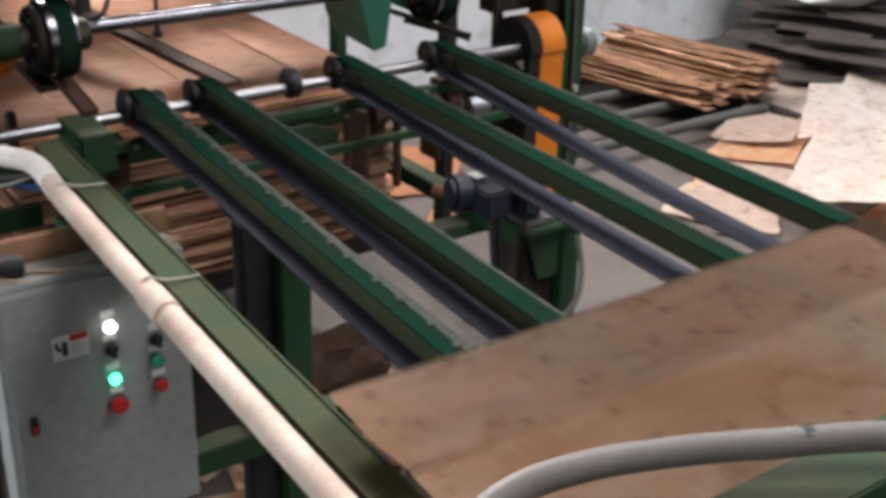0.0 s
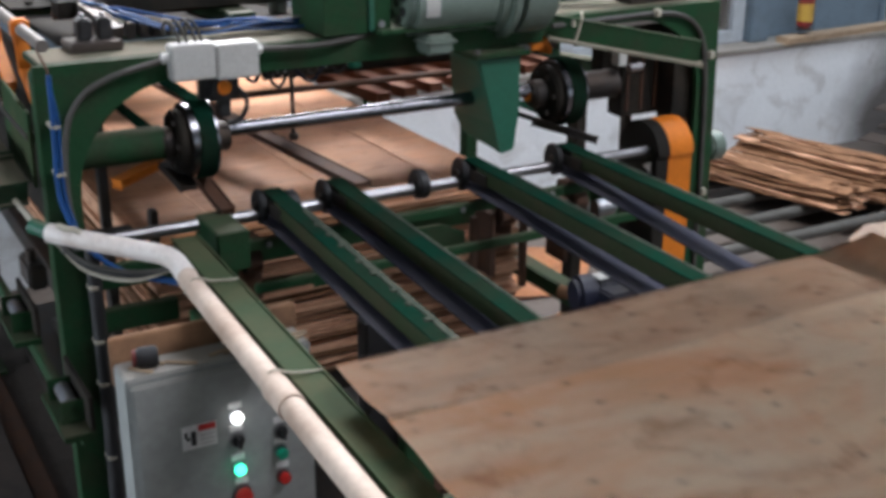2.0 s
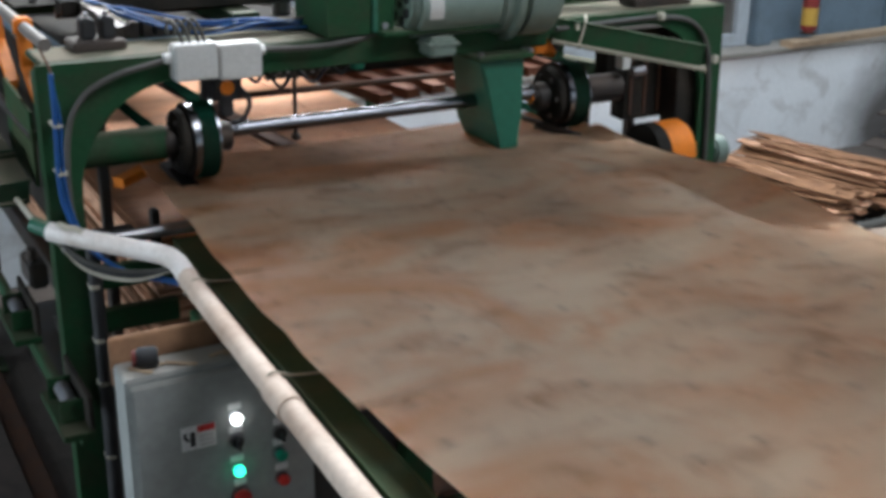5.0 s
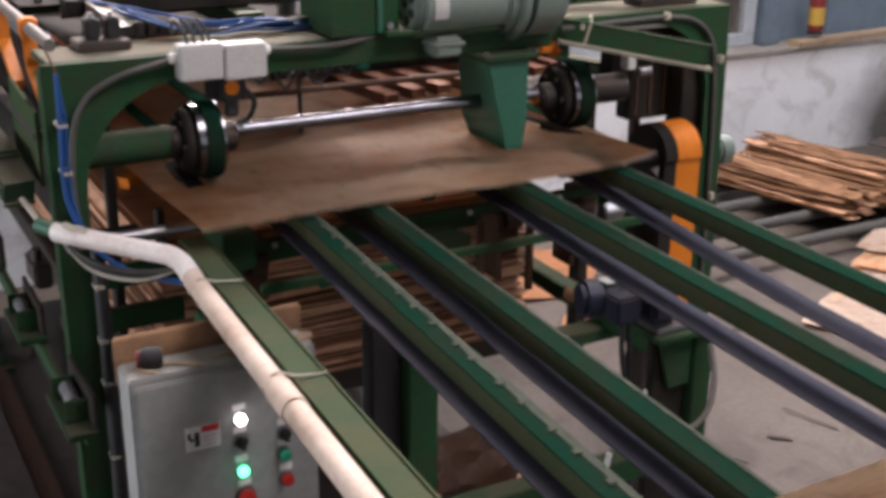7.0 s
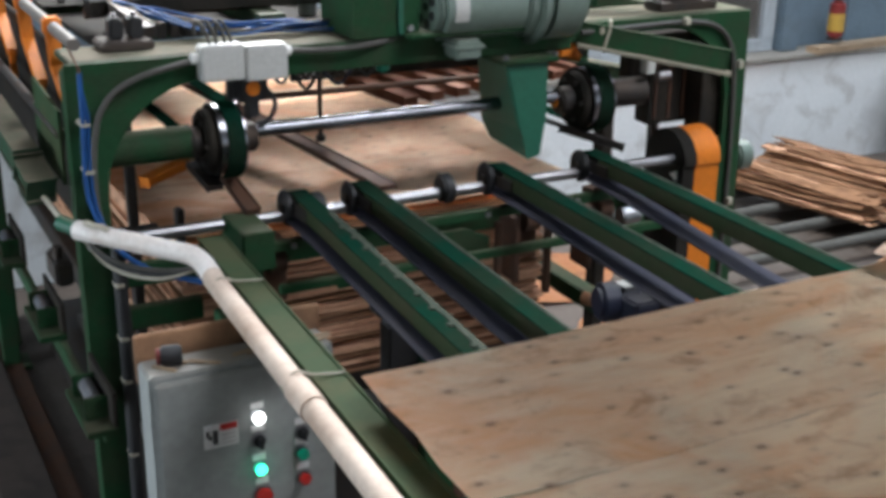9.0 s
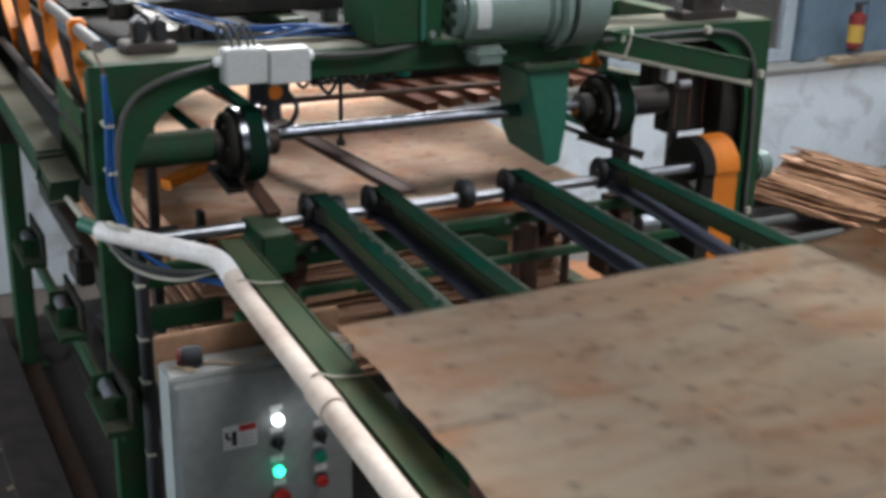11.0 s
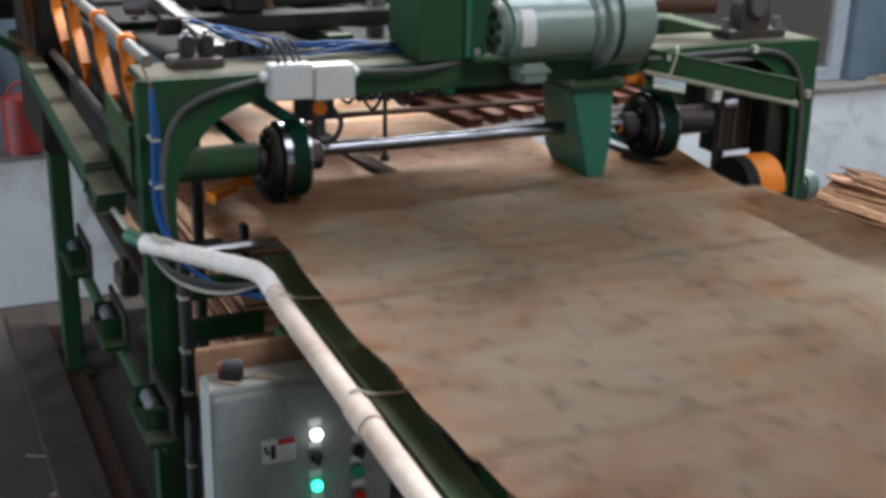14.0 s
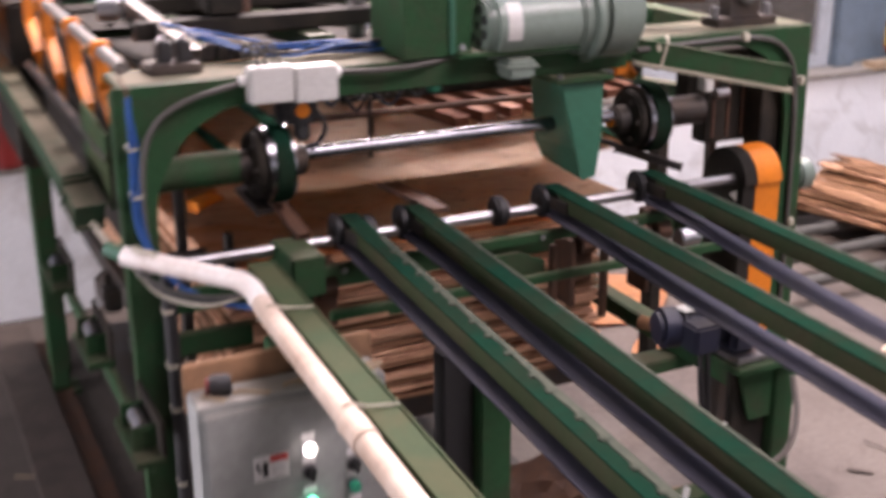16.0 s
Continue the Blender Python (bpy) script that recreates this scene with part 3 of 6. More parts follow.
bx(b, 0.60, 0.70, PY + 0.11, PY + 0.15, 1.10, 1.16)
bx(b, 0.62, 0.64, PY + 0.08, PY + 0.13, 0.95, 1.16)
bx(b, 0.74, 0.76, PY + 0.10, PY + 0.13, 1.02, 1.20)
part("stop_bracket", b, DARK_STEEL, stacker, "black stop bracket")

# long frame running back to the wall
for (p, q, rx, ry, top) in (((0.402, 2.79, 1.362), (0.432, 4.75, 1.362), 0.413, 3.72, 1.326), ((2.36, 2.80, 1.345), (2.47, 5.2, 1.125), 2.42, 4.1, 1.16)):
    part("side_beam", bar(B(), p, q, 0.05, 0.066, 0.004), BEAM_DUST, stacker, "green side beam thick with dust")
    px = 0.533 if q[0] < 1 else q[0]
    b = bx(B(), px - 0.03, px + 0.03, q[1] - 0.08, q[1] - 0.02, 0.0, q[2] - 0.035)
    bx(b, px - 0.07, px + 0.07, q[1] - 0.12, q[1] + 0.02, 0.0, 0.015)
    part("rear_post", b, GREEN, stacker)
    if rx > 1:
        part("middle_post", bx(B(), rx - 0.025, rx + 0.025, ry, ry + 0.06, 0.0, top), GREEN, stacker)
        part("middle_post", bx(B(), rx - 0.022, rx + 0.022, ry - 0.75, ry - 0.69, 0.0, 1.25), DULL_BLACK, stacker, "near-black middle post")
part("beam_end", bar(B(), (0.402, 2.789, 1.358), (0.412, 2.70, 1.325), 0.052, 0.05, 0.008), BEAM_DUST, stacker, "sloping dusty end of the side beam")
b = B()
prism(b, [(2.70, 1.33), (2.70, 1.50), (3.0, 1.52), (3.0, 1.33)], "x", 0.462, 0.470)
part("guard_plate", b, RAIL_GREEN, stacker, "dusty pale green guard plate")
for x1, y, z in ((2.325, PY - 0.01, 1.06), (0.76, PY - 0.02, 0.955)):
    b = B()
    bx(b, 0.55, x1, y, y + 0.03, z, z + 0.055)
    part("cross_rail", b, GREEN, stacker)
b = B()
bx(b, 0.43, 0.472, 2.74, 2.86, 1.07, 1.13, 0.006)
cy(b, (0.445, 2.78, 1.13), (0.445, 2.78, 1.16), 0.012)
part("valve_block", b, DARK_STEEL, stacker, "dark valve block with small fittings")
# row of guide rollers in a tray along the outside of the machine
tray = thing("roller_tray", (0.45, 3.1, 0.83), "dark green brackets with bright guide rollers beside the machine", "roller tray")
part("side_rail", bx(B(), 0.452, 0.470, 2.44, 3.74, 0.80, 0.85), GREEN, tray)
for y in (2.50, 3.05, 3.62):
    r = part("guide_roller", cy(B(), (0.44, y - 0.05, 0.905), (0.44, y + 0.05, 0.905), 0.018, bev=0.004), STEEL, tray, "bright steel guide roller")
    part("axle", cy(B(), (0.44, y - 0.068, 0.905), (0.44, y + 0.068, 0.905), 0.006, 10), DARK_STEEL, r)
    for d in (-0.068, 0.058):
        part("end_plate", bx(B(), 0.412, 0.470, y + d, y + d + 0.008, 0.872, 0.925, 0.002), GREEN, tray)
    part("tray_floor", bx(B(), 0.405, 0.472, y - 0.12, y + 0.12, 0.852, 0.868, 0.002), GREEN, tray)
    part("tray_back", bx(B(), 0.462, 0.472, y - 0.12, y + 0.12, 0.87, 0.95, 0.002), DULL_BLACK, tray, "greasy dark back plate")

# plain plate added to keep the area behind the levers dark
part("side_plate", bx(B(), 0.535, 0.548, 2.92, 4.75, 1.14, 1.57, 0.003), DULL_BLACK, stacker, "plain black plate added behind the levers")
# press wheels on the cross shaft, each carrying a flat green belt to the rear
WZ, WR = 1.395, 0.088


def press_wheel(x0, x1, hub0, hub1):
    w = part("press_wheel", cy(B(), (x0, PY, WZ), (x1, PY, WZ), WR - 0.003, 40), DULL_BLACK, stacker, "black press wheel with a green belt and bright rims")
    part("belt_band", ring(B(), ((x0 + 0.017 + x1 - 0.006) / 2, PY, WZ), (1, 0, 0), WR - 0.004, WR + 0.005, x1 - x0 - 0.023, 40), BELT, w)
    part("rim", ring(B(), (x0 + 0.008, PY, WZ), (1, 0, 0), WR - 0.006, WR + 0.001, 0.016, 40), CHROME, w, "broad worn steel rim")
    part("rim", ring(B(), (x1 - 0.003, PY, WZ), (1, 0, 0), WR - 0.006, WR + 0.003, 0.006, 40), CHROME, w, "bright worn rim")
    b = cy(B(), (hub0, PY, WZ), (x0 - 0.024, PY, WZ), 0.038, 28, bev=0.006)
    cy(b, (hub0 - 0.006, PY, WZ), (hub0, PY, WZ), 0.022, 20)
    part("flange", cy(B(), (x0 - 0.024, PY, WZ), (x0 - 0.001, PY, WZ), 0.076, 36, bev=0.005), DULL_BLACK, w, "black greasy flange")
    for k in range(6):
        t = math.pi * k / 3
        part("bolt", cy(B(), (x0 - 0.032, PY + 0.056 * math.cos(t), WZ + 0.056 * math.sin(t)), (x0 - 0.024, PY + 0.056 * math.cos(t), WZ + 0.056 * math.sin(t)), 0.007, 8), DARK_STEEL, w)
    part("hub", b, DARK_STEEL, w)
    part("collar", cy(B(), (x1, PY, WZ), (hub1, PY, WZ), 0.036, 24, bev=0.005), DARK_STEEL, w)


press_wheel(0.806, 0.868, 0.752, 0.915)
press_wheel(1.840, 1.905, 1.772, 1.94)
part("bearing_cap", cy(B(), (1.762, PY, WZ), (1.769, PY, WZ), 0.018, 16), ORANGE, stacker, "orange bearing cap")
for xa, xb in ((0.825, 0.861), (1.852, 1.896)):
    b = B()
    bx(b, xa, xb, PY, 5.0, WZ + WR, WZ + WR + 0.004, 0)
    bx(b, xa, xb, PY + 0.02, 5.0, 1.315, 1.319, 0)
    part("upper_belt", b, BELT, stacker, "flat green carrying belt")
    part("rear_wheel", cy(B(), (xa - 0.01, 5.0, 1.40), (xb + 0.01, 5.0, 1.40), 0.082, 32, bev=0.005), DARK_STEEL, stacker)
# the right tube is green too; dark steel puts its shade into the colour
for xa, xb in ((0.55, 0.758), (1.94, 2.06)):
    part("bracket_tube", cy(B(), (xa, PY + 0.01, WZ), (xb, PY + 0.01, WZ), 0.040, 24), GREEN if xa < 1 else DARK_STEEL, stacker)
part("press_shaft", cy(B(), (0.90, PY, WZ + 0.012), (1.86, PY, WZ + 0.012), 0.0175, 24), CHROME, stacker, "bright worn steel shaft")
part("sensor_rod", cy(B(), (0.96, 3.05, 1.40), (1.95, 3.05, 1.395), 0.009, 12), RUST, stacker, "thin rusty rod")
part("stop_rod", cy(B(), (1.205, 3.0, 1.29), (1.205, 3.0, 1.56), 0.006, 10), DARK_STEEL, stacker)
b = cy(B(), (1.205, 3.0, 1.275), (1.205, 3.0, 1.29), 0.013, 12)
part("stop_foot", b, DARK_STEEL, stacker)

# lower drive shaft with its small wheels, tie bar and bearing blocks
LY, LZ = 2.58, 1.225
part("drive_shaft", cy(B(), (0.48, LY, LZ), (2.18, LY, LZ), 0.0145, 24), STEEL, stacker, "bright steel drive shaft")
for x in (1.37, 1.02):
    part("small_wheel", cy(B(), (x - 0.016, LY, LZ + 0.01), (x + 0.016, LY, LZ + 0.01), 0.038, 28, bev=0.006), RUBBER, stacker, "small black rubber wheel")
b = B()
bx(b, 0.86, 1.90, 2.50, 2.525, 1.165, 1.19)
part("tie_bar", b, GREEN, stacker)
for x in (0.90, 1.60, 1.83):
    b = B()
    bx(b, x - 0.03, x + 0.03, 2.55, 2.60, 1.02, 1.18)
    cy(b, (x - 0.02, 2.54, 1.13), (x + 0.02, 2.54, 1.13), 0.028, 16)
    bx(b, x - 0.045, x - 0.03, 2.53, 2.62, 0.96, 1.14)
    part("bearing_block", b, RUST, stacker, "rusty bearing block")
for x in (1.66, 1.86):
    part("idler", cy(B(), (x - 0.03, 2.46, 1.13), (x + 0.03, 2.46, 1.13), 0.024, 20, bev=0.003), STEEL, stacker, "bright steel idler")
b = B()
bx(b, 0.79, 0.865, 2.44, 2.60, 1.15, 1.243)
bx(b, 0.80, 0.855, 2.50, 2.58, 1.0, 1.15)
part("shaft_block", b, GREEN, stacker)
b = B()
bar(b, (0.86, 2.57, 1.25), (0.85, 2.78, 1.30), 0.03, 0.012)
part("guide_finger", b, RUST, stacker, "worn sheet guide finger")
b = B()
bar(b, (0.80, 2.66, 1.29), (0.79, 2.80, 1.315), 0.035, 0.01)
part("guide_finger", b, DARK_STEEL, stacker)
b = B()
bar(b, (1.80, 2.72, 1.31), (1.93, 2.60, 1.27), 0.02, 0.012)
bar(b, (1.76, 2.74, 1.335), (1.93, 2.60, 1.275), 0.012, 0.010)
part("guide_finger", b, DARK_STEEL, stacker)
part("low_bracket", bx(B(), 1.93, 1.99, 2.56, 2.62, 0.98, 1.2), GREEN, stacker)

for xa, xb, z in ((1.30, 1.44, 1.10), (1.03, 1.09, 1.06)):
    b = prism(B(), [(xa, z), (xb, z), (xb, z + 0.03), ((xa + xb) / 2, z + 0.06), (xa, z + 0.06)], "y", 2.47, 2.482)
    part("hanger_plate", b, GREEN, stacker)
for xa in (0.93, 1.24, 1.45, 1.72):
    part("cap_screw", cy(B(), (xa, 2.495, 1.178), (xa, 2.499, 1.178), 0.008, 6), STEEL, stacker)
part("tie_bar", bx(B(), 0.86, 1.93, 2.40, 2.42, 1.10, 1.122), GREEN, stacker)
part("chain_case", bx(B(), 1.02, 1.075, 2.16, 2.28, 1.08, 1.15, 0.006), DULL_BLACK, stacker, "black chain case between the belts")
for xa in (1.48, 1.63):
    part("bearing_stalk", bx(B(), xa, xa + 0.018, 2.50, 2.52, 0.93, 1.15), RUST, stacker, "rusty stalk under the shaft")

# orange belt guard standing by the right post
g = thing("belt_guard", (2.2, 2.62, 0.62), "orange sheet metal belt guard beside the steel post", "machine guard")
b = B()
outer = [(2.535, 0.62), (2.535, 1.215)] + arc(2.615, 1.215, 0.088, 180, 0, 16) + [(2.70, 0.62)]
slab(b, *[[(x, p[0], p[1]) for p in outer] for x in (2.134, 2.216)], 0.003)
part("guard_band", b, ORANGE, g, "bright orange curved band")
b = prism(B(), outer, "x", 2.092, 2.132)
part("side_plate", b, DULL_BLACK, g, "black side plate")
part("label", bx(B(), 2.165, 2.195, 2.527, 2.531, 0.975, 1.0, 0), WHITE, g, "small white sticker")
part("support", bx(B(), 2.095, 2.13, 2.58, 2.66, 0.0, 0.618), DARK_STEEL, g, "dark support leg to the floor")
part("pointer", prism(B(), [(2.56, 1.165), (2.59, 1.18), (2.56, 1.195)], "x", 2.089, 2.0915), WHITE, g, "white pointer mark")
part("pulley", cy(B(), (2.137, 2.615, 1.21), (2.212, 2.615, 1.21), 0.06, 28), DARK_STEEL, g)
part("side_motor_end", cy(B(), (2.445, 2.74, 1.15), (2.50, 2.74, 1.15), 0.045, 24, bev=0.008), MOTOR, stacker, "grey motor end cap")

# angle bracket slanting from the beam to the right post, with wire round it
b = B()
bar(b, (1.80, 2.66, 1.587), (2.149, 2.46, 1.517), 0.006, 0.06)
ang = part("angle_bracket", b, GREEN, stacker, "green angle iron")
part("lower_lip", bar(B(), (1.795, 2.645, 1.556), (2.144, 2.445, 1.487), 0.045, 0.006), DUST_LIP, ang, "lip thick with pale dust")
part("wire_binding", tube(B(), [(1.86, 2.62, 1.54), (1.875, 2.615, 1.60), (1.885, 2.63, 1.615), (1.89, 2.62, 1.56)], 0.004, 6), TAPE, stacker)
part("cable", tube(B(), [(1.80, 2.64, 1.588), (2.0, 2.64, 1.592), (2.15, 2.64, 1.593), (2.25, 2.64, 1.575), (2.31, 2.64, 1.52), (2.335, 2.64, 1.42), (2.345, 2.64, 1.2), (2.35, 2.64, 0.8)], 0.007, 8), CABLE, stacker, "dark grey cable following the curve")
for p in ((1.86, 2.635, 1.592), (2.14, 2.635, 1.597), (2.345, 2.635, 1.46), (2.352, 2.635, 1.05)):
    part("cable_clip", bx(B(), p[0] - 0.009, p[0] + 0.009, p[1] - 0.014, p[1] + 0.006, p[2] - 0.011, p[2] + 0.011, 0.003), TAPE, stacker, "pale cable clip")
# pillow-block bearing and pipe on top of the right post
b = B()
bx(b, 2.10, 2.30, 2.70, 2.78, 1.613, 1.635)
prism(b, [(2.15, 1.635), (2.15, 1.67)] + arc(2.20, 1.70, 0.05, 180, 0, 12) + [(2.25, 1.635)], "y", 2.715, 2.765)
pblock = part("pillow_block", b, DARK_STEEL, stacker, "dark cast pillow block")
part("bearing_face", cy(B(), (2.20, 2.712, 1.70), (2.20, 2.70, 1.70), 0.03, 24, bev=0.004), CABLE, pblock)
part("torque_tube", cy(B(), (1.70, 2.95, 1.70), (2.12, 2.80, 1.70), 0.03, 20), RUST, stacker, "rusty tube running behind the beam")
for x in (2.11, 2.285):
    part("bolt", cy(B(), (x, 2.73, 1.635), (x, 2.73, 1.665), 0.011, 6), STEEL, pblock)

# blower with its motor, housing and green chute
blower = thing("blower_motor", (1.5, 2.68, 1.55), "grey-green blower motor with a round drum on the top beam", "electric motor")
by, bz = 2.66, 1.68
b = cy(B(), (1.362, by, bz), (1.61, by, bz), 0.083, 40, bev=0.012)
part("motor_body", b, MOTOR, blower)
b = cy(B(), (1.352, by, bz), (1.362, by, bz), 0.068, 36, bev=0.004)
fcov = part("fan_cover", b, MOTOR, blower)
for k in range(7):
    t = 2 * math.pi * k / 7
    part("grille_hole", cy(B(), (1.348, by + 0.04 * math.cos(t), bz + 0.04 * math.sin(t)), (1.352, by + 0.04 * math.cos(t), bz + 0.04 * math.sin(t)), 0.012, 12), RUBBER, fcov, "dark round grille hole")
part("grille_hole", cy(B(), (1.348, by, bz), (1.352, by, bz), 0.010, 12), RUBBER, fcov, "dark round grille hole")
b = B()
pl = [(by + 0.0855 * math.cos(radians(200 - 8 * k)), bz + 0.0855 * math.sin(radians(200 - 8 * k))) for k in range(9)]
slab(b, *[[(x, p[0], p[1]) for p in pl] for x in (1.392, 1.43)], 0.002)
part("rating_plate", b, BOXGREY, blower, "bright metal rating plate")
b = cy(B(), (1.60, by, bz), (1.64, by, bz), 0.092, 40, bev=0.006)
cy(b, (1.63, by, bz), (1.652, by, bz), 0.110, 48, bev=0.004)
part("flange", b, MOTOR, blower)
part("fan_drum", cy(B(), (1.652, by, bz + 0.01), (1.77, by, bz + 0.01), 0.112, 56, bev=0.015), MOTOR, blower, "smooth grey-green fan drum")
b = bx(B(), 1.40, 1.472, 2.585, 2.66, 1.556, 1.604, 0.006)
bx(b, 1.392, 1.48, 2.58, 2.665, 1.582, 1.590, 0.002)
part("terminal_box", b, MOTOR, blower, "small cast terminal box")
house = B()
prism(house, [(1.15, 1.617), (1.325, 1.617), (1.325, 1.67), (1.345, 1.86), (1.15, 1.86)], "y", 2.64, 2.84)
ghouse = part("gear_housing", house, GREEN, blower, "dark green sheet steel housing")
part("housing_edge", bx(B(), 1.265, 1.28, 2.632, 2.64, 1.62, 1.86, 0.003), GREEN_PALE, ghouse)
part("bolt", cy(B(), (1.30, 2.635, 1.635), (1.30, 2.642, 1.635), 0.009, 6), STEEL, ghouse)
part("mount_plate", bx(B(), 1.28, 1.78, 2.60, 2.72, 1.613, 1.625, 0.003), GREEN, blower)

chute = thing("chute", (1.62, 2.7, 1.25), "pale green sheet metal discharge chute under the blower", "chute")
b = B()
face = [(1.549, 1.53), (1.68, 1.53), (1.676, 1.38), (1.665, 1.283), (1.622, 1.273), (1.597, 1.355)]
back = [(1.577, 1.53), (1.69, 1.53), (1.69, 1.38), (1.668, 1.275), (1.625, 1.285), (1.592, 1.35)]
rows = [[b.verts.new((x, y, h)) for x, h in loop] for loop, y in ((face, 2.60), (back, 2.80))]
for i in range(6):
    b.faces.new((rows[0][i], rows[0][(i + 1) % 6], rows[1][(i + 1) % 6], rows[1][i]))
b.faces.new(rows[0])
b.faces.new(rows[1][::-1])
bmesh.ops.bevel(b, geom=[e for e in b.edges if e.calc_length() > 0.09], offset=0.005, segments=2, affect="EDGES")
part("chute_body", b, GREEN_PALE, chute)
b = B()
bx(b, 1.535, 1.70, 2.585, 2.82, 1.531, 1.545)
cfl = part("chute_flange", b, GREEN, chute, "bolted flange")
for x in (1.545, 1.69):
    part("bolt", cy(B(), (x, 2.592, 1.545), (x, 2.592, 1.556), 0.008, 6), STEEL, cfl)

# twin junction boxes on the front of the beam, with the sensor under them
jb = thing("junction_box", (0.9, 2.63, 1.53), "two pale grey plastic junction boxes side by side", "junction box")
part("box", bx(B(), 0.766, 0.866, 2.60, 2.648, 1.555, 1.636, 0.004), BOXGREY, jb)
part("box", bx(B(), 0.869, 0.969, 2.60, 2.648, 1.549, 1.630, 0.004), BOXGREY, jb)
for x0, x1 in ((0.748, 0.766), (0.969, 0.984)):
    part("cable_gland", cy(B(), (x0, 2.625, 1.607), (x1, 2.625, 1.607), 0.012, 14, bev=0.002), WHITE, jb, "white cable gland")
for x in (0.795, 0.812, 0.832, 0.846):
    part("cable_loop", tube(B(), [(x, 2.63, 1.634), (x - 0.008, 2.635, 1.666), (x - 0.018, 2.65, 1.684), (x - 0.022, 2.67, 1.672), (x - 0.016, 2.69, 1.645)], 0.0035, 6), CABLE, jb, "thin grey cable loop")
sn = thing("photo_sensor", (0.93, 2.66, 1.45), "black clustered sensor with an orange lens under the boxes", "sensor")
sbody = part("sensor_body", bx(B(), 0.885, 0.965, 2.64, 2.69, 1.47, 1.535, 0.008), RUBBER, sn)
part("barrel", cy(B(), (0.925, 2.635, 1.503), (0.925, 2.66, 1.503), 0.034, 20, bev=0.005), RUBBER, sbody)
for k in range(7):
    part("cooling_fin", bx(B(), 0.872, 0.886, 2.65, 2.68, 1.475 + k * 0.008, 1.479 + k * 0.008, 0.001), RUBBER, sbody)
part("lower_block", bx(B(), 0.915, 0.945, 2.65, 2.68, 1.43, 1.475, 0.004), RUBBER, sbody)
part("lens", cy(B(), (0.925, 2.628, 1.503), (0.925, 2.636, 1.503), 0.017, 20, bev=0.003), ORANGE, sn, "orange lens")
part("coil_hose", tube(B(), [(0.96, 2.66, 1.50), (0.985, 2.655, 1.46), (0.97, 2.66, 1.42), (0.94, 2.665, 1.41)], 0.006, 8), RUBBER, sn)

for o in sn.children_recursive:
    if o.parent == sn:
        o.location = (-0.032, 0, 0.022)

# coiled air lines under the beam
coil = [(1.03 + 0.23 * i / 60, 2.80 + 0.02 * math.sin(i * 1.05), 1.535 + 0.022 * math.cos(i * 1.05) - 0.02 * math.sin(i / 60 * math.pi)) for i in range(61)]
solid("coiled_hose", tube(B(), coil, 0.0045, 6, straight=True), DARK_STEEL, "thin dark coiled air hose under the beam", "hose", at=(1.15, 2.8, 1.53))
solid("air_fitting", cy(B(), (1.30, 2.8, 1.50), (1.30, 2.8, 1.55), 0.018, 16, bev=0.003), GREEN_BUTTON, "green air line fitting under the beam", "air fitting", at=(1.30, 2.8, 1.5))

for k, (xa, xb, dz) in enumerate(((0.975, 1.032, 0.03), (1.03, 1.107, 0.05), (1.107, 1.20, 0.045), (1.20, 1.26, 0.03))):
    solid("looped_wire", tube(B(), [(xa, 2.76, 1.545), (xa + 0.004, 2.75, 1.53), ((xa + xb) / 2, 2.745, 1.535 - dz), (xb - 0.004, 2.75, 1.53), (xb, 2.76, 1.545)], 0.0045, 7), (NAVY, RUBBER)[k % 2], "thin dark wire looping under the beam", "wire", group="wires under the beam", at=((xa + xb) / 2, 2.75, 1.54))

# bunch of blue air lines lying on the beam
for k in range(9):
    rnd = random.Random(k)
    pts = [(0.66 + 0.012 * k, 3.02 - 0.015 * k, 1.690 - 0.003 * k)]
    for x in (0.75, 0.88, 1.02, 1.16, 1.25):
        pts.append((x + rnd.uniform(-0.02, 0.02), 2.80 + rnd.uniform(-0.04, 0.04) + (0.10 if x < 0.8 else 0), 1.622 + rnd.uniform(0.0, 0.028) + (0.03 if x < 0.8 else 0)))
    pts.append((1.30, 2.86 + 0.01 * k, 1.66))
    solid("air_line", tube(B(), pts, 0.0038, 7, n=8), BLUE if k % 3 else CABLE, "blue plastic air line lying on the dusty beam" if k % 3 else "grey cable lying on the dusty beam", "air line", group="air lines on the beam", at=(0.9, 2.8, 1.62))

# blue line and dark conduit down the left post
solid("air_line", tube(B(), [(0.499, 2.605, 1.60), (0.498, 2.605, 1.51), (0.495, 2.605, 1.436), (0.493, 2.605, 1.36), (0.50, 2.60, 1.30), (0.53, 2.57, 1.22), (0.60, 2.50, 1.17), (0.69, 2.42, 1.16)], 0.0055, 8), BLUE, "bright blue air line clipped down the green post", "air line", at=(0.5, 2.6, 1.2))
solid("air_line", tube(B(), [(0.501, 2.605, 1.56), (0.508, 2.604, 1.50), (0.505, 2.604, 1.436), (0.504, 2.604, 1.36), (0.512, 2.60, 1.29), (0.54, 2.57, 1.215), (0.60, 2.51, 1.165), (0.69, 2.43, 1.15)], 0.0045, 8), BLUE, "second blue air line twisted round the first", "air line", at=(0.5, 2.6, 1.2))
solid("cable", tube(B(), [(0.755, 2.63, 1.602), (0.705, 2.63, 1.592), (0.641, 2.63, 1.578), (0.583, 2.63, 1.552), (0.55, 2.63, 1.518), (0.531, 2.63, 1.476), (0.519, 2.63, 1.40), (0.517, 2.63, 1.30), (0.53, 2.63, 1.2)], 0.0072, 8), CABLE, "grey cable curving round the gusset", "cable", at=(0.6, 2.63, 1.4))
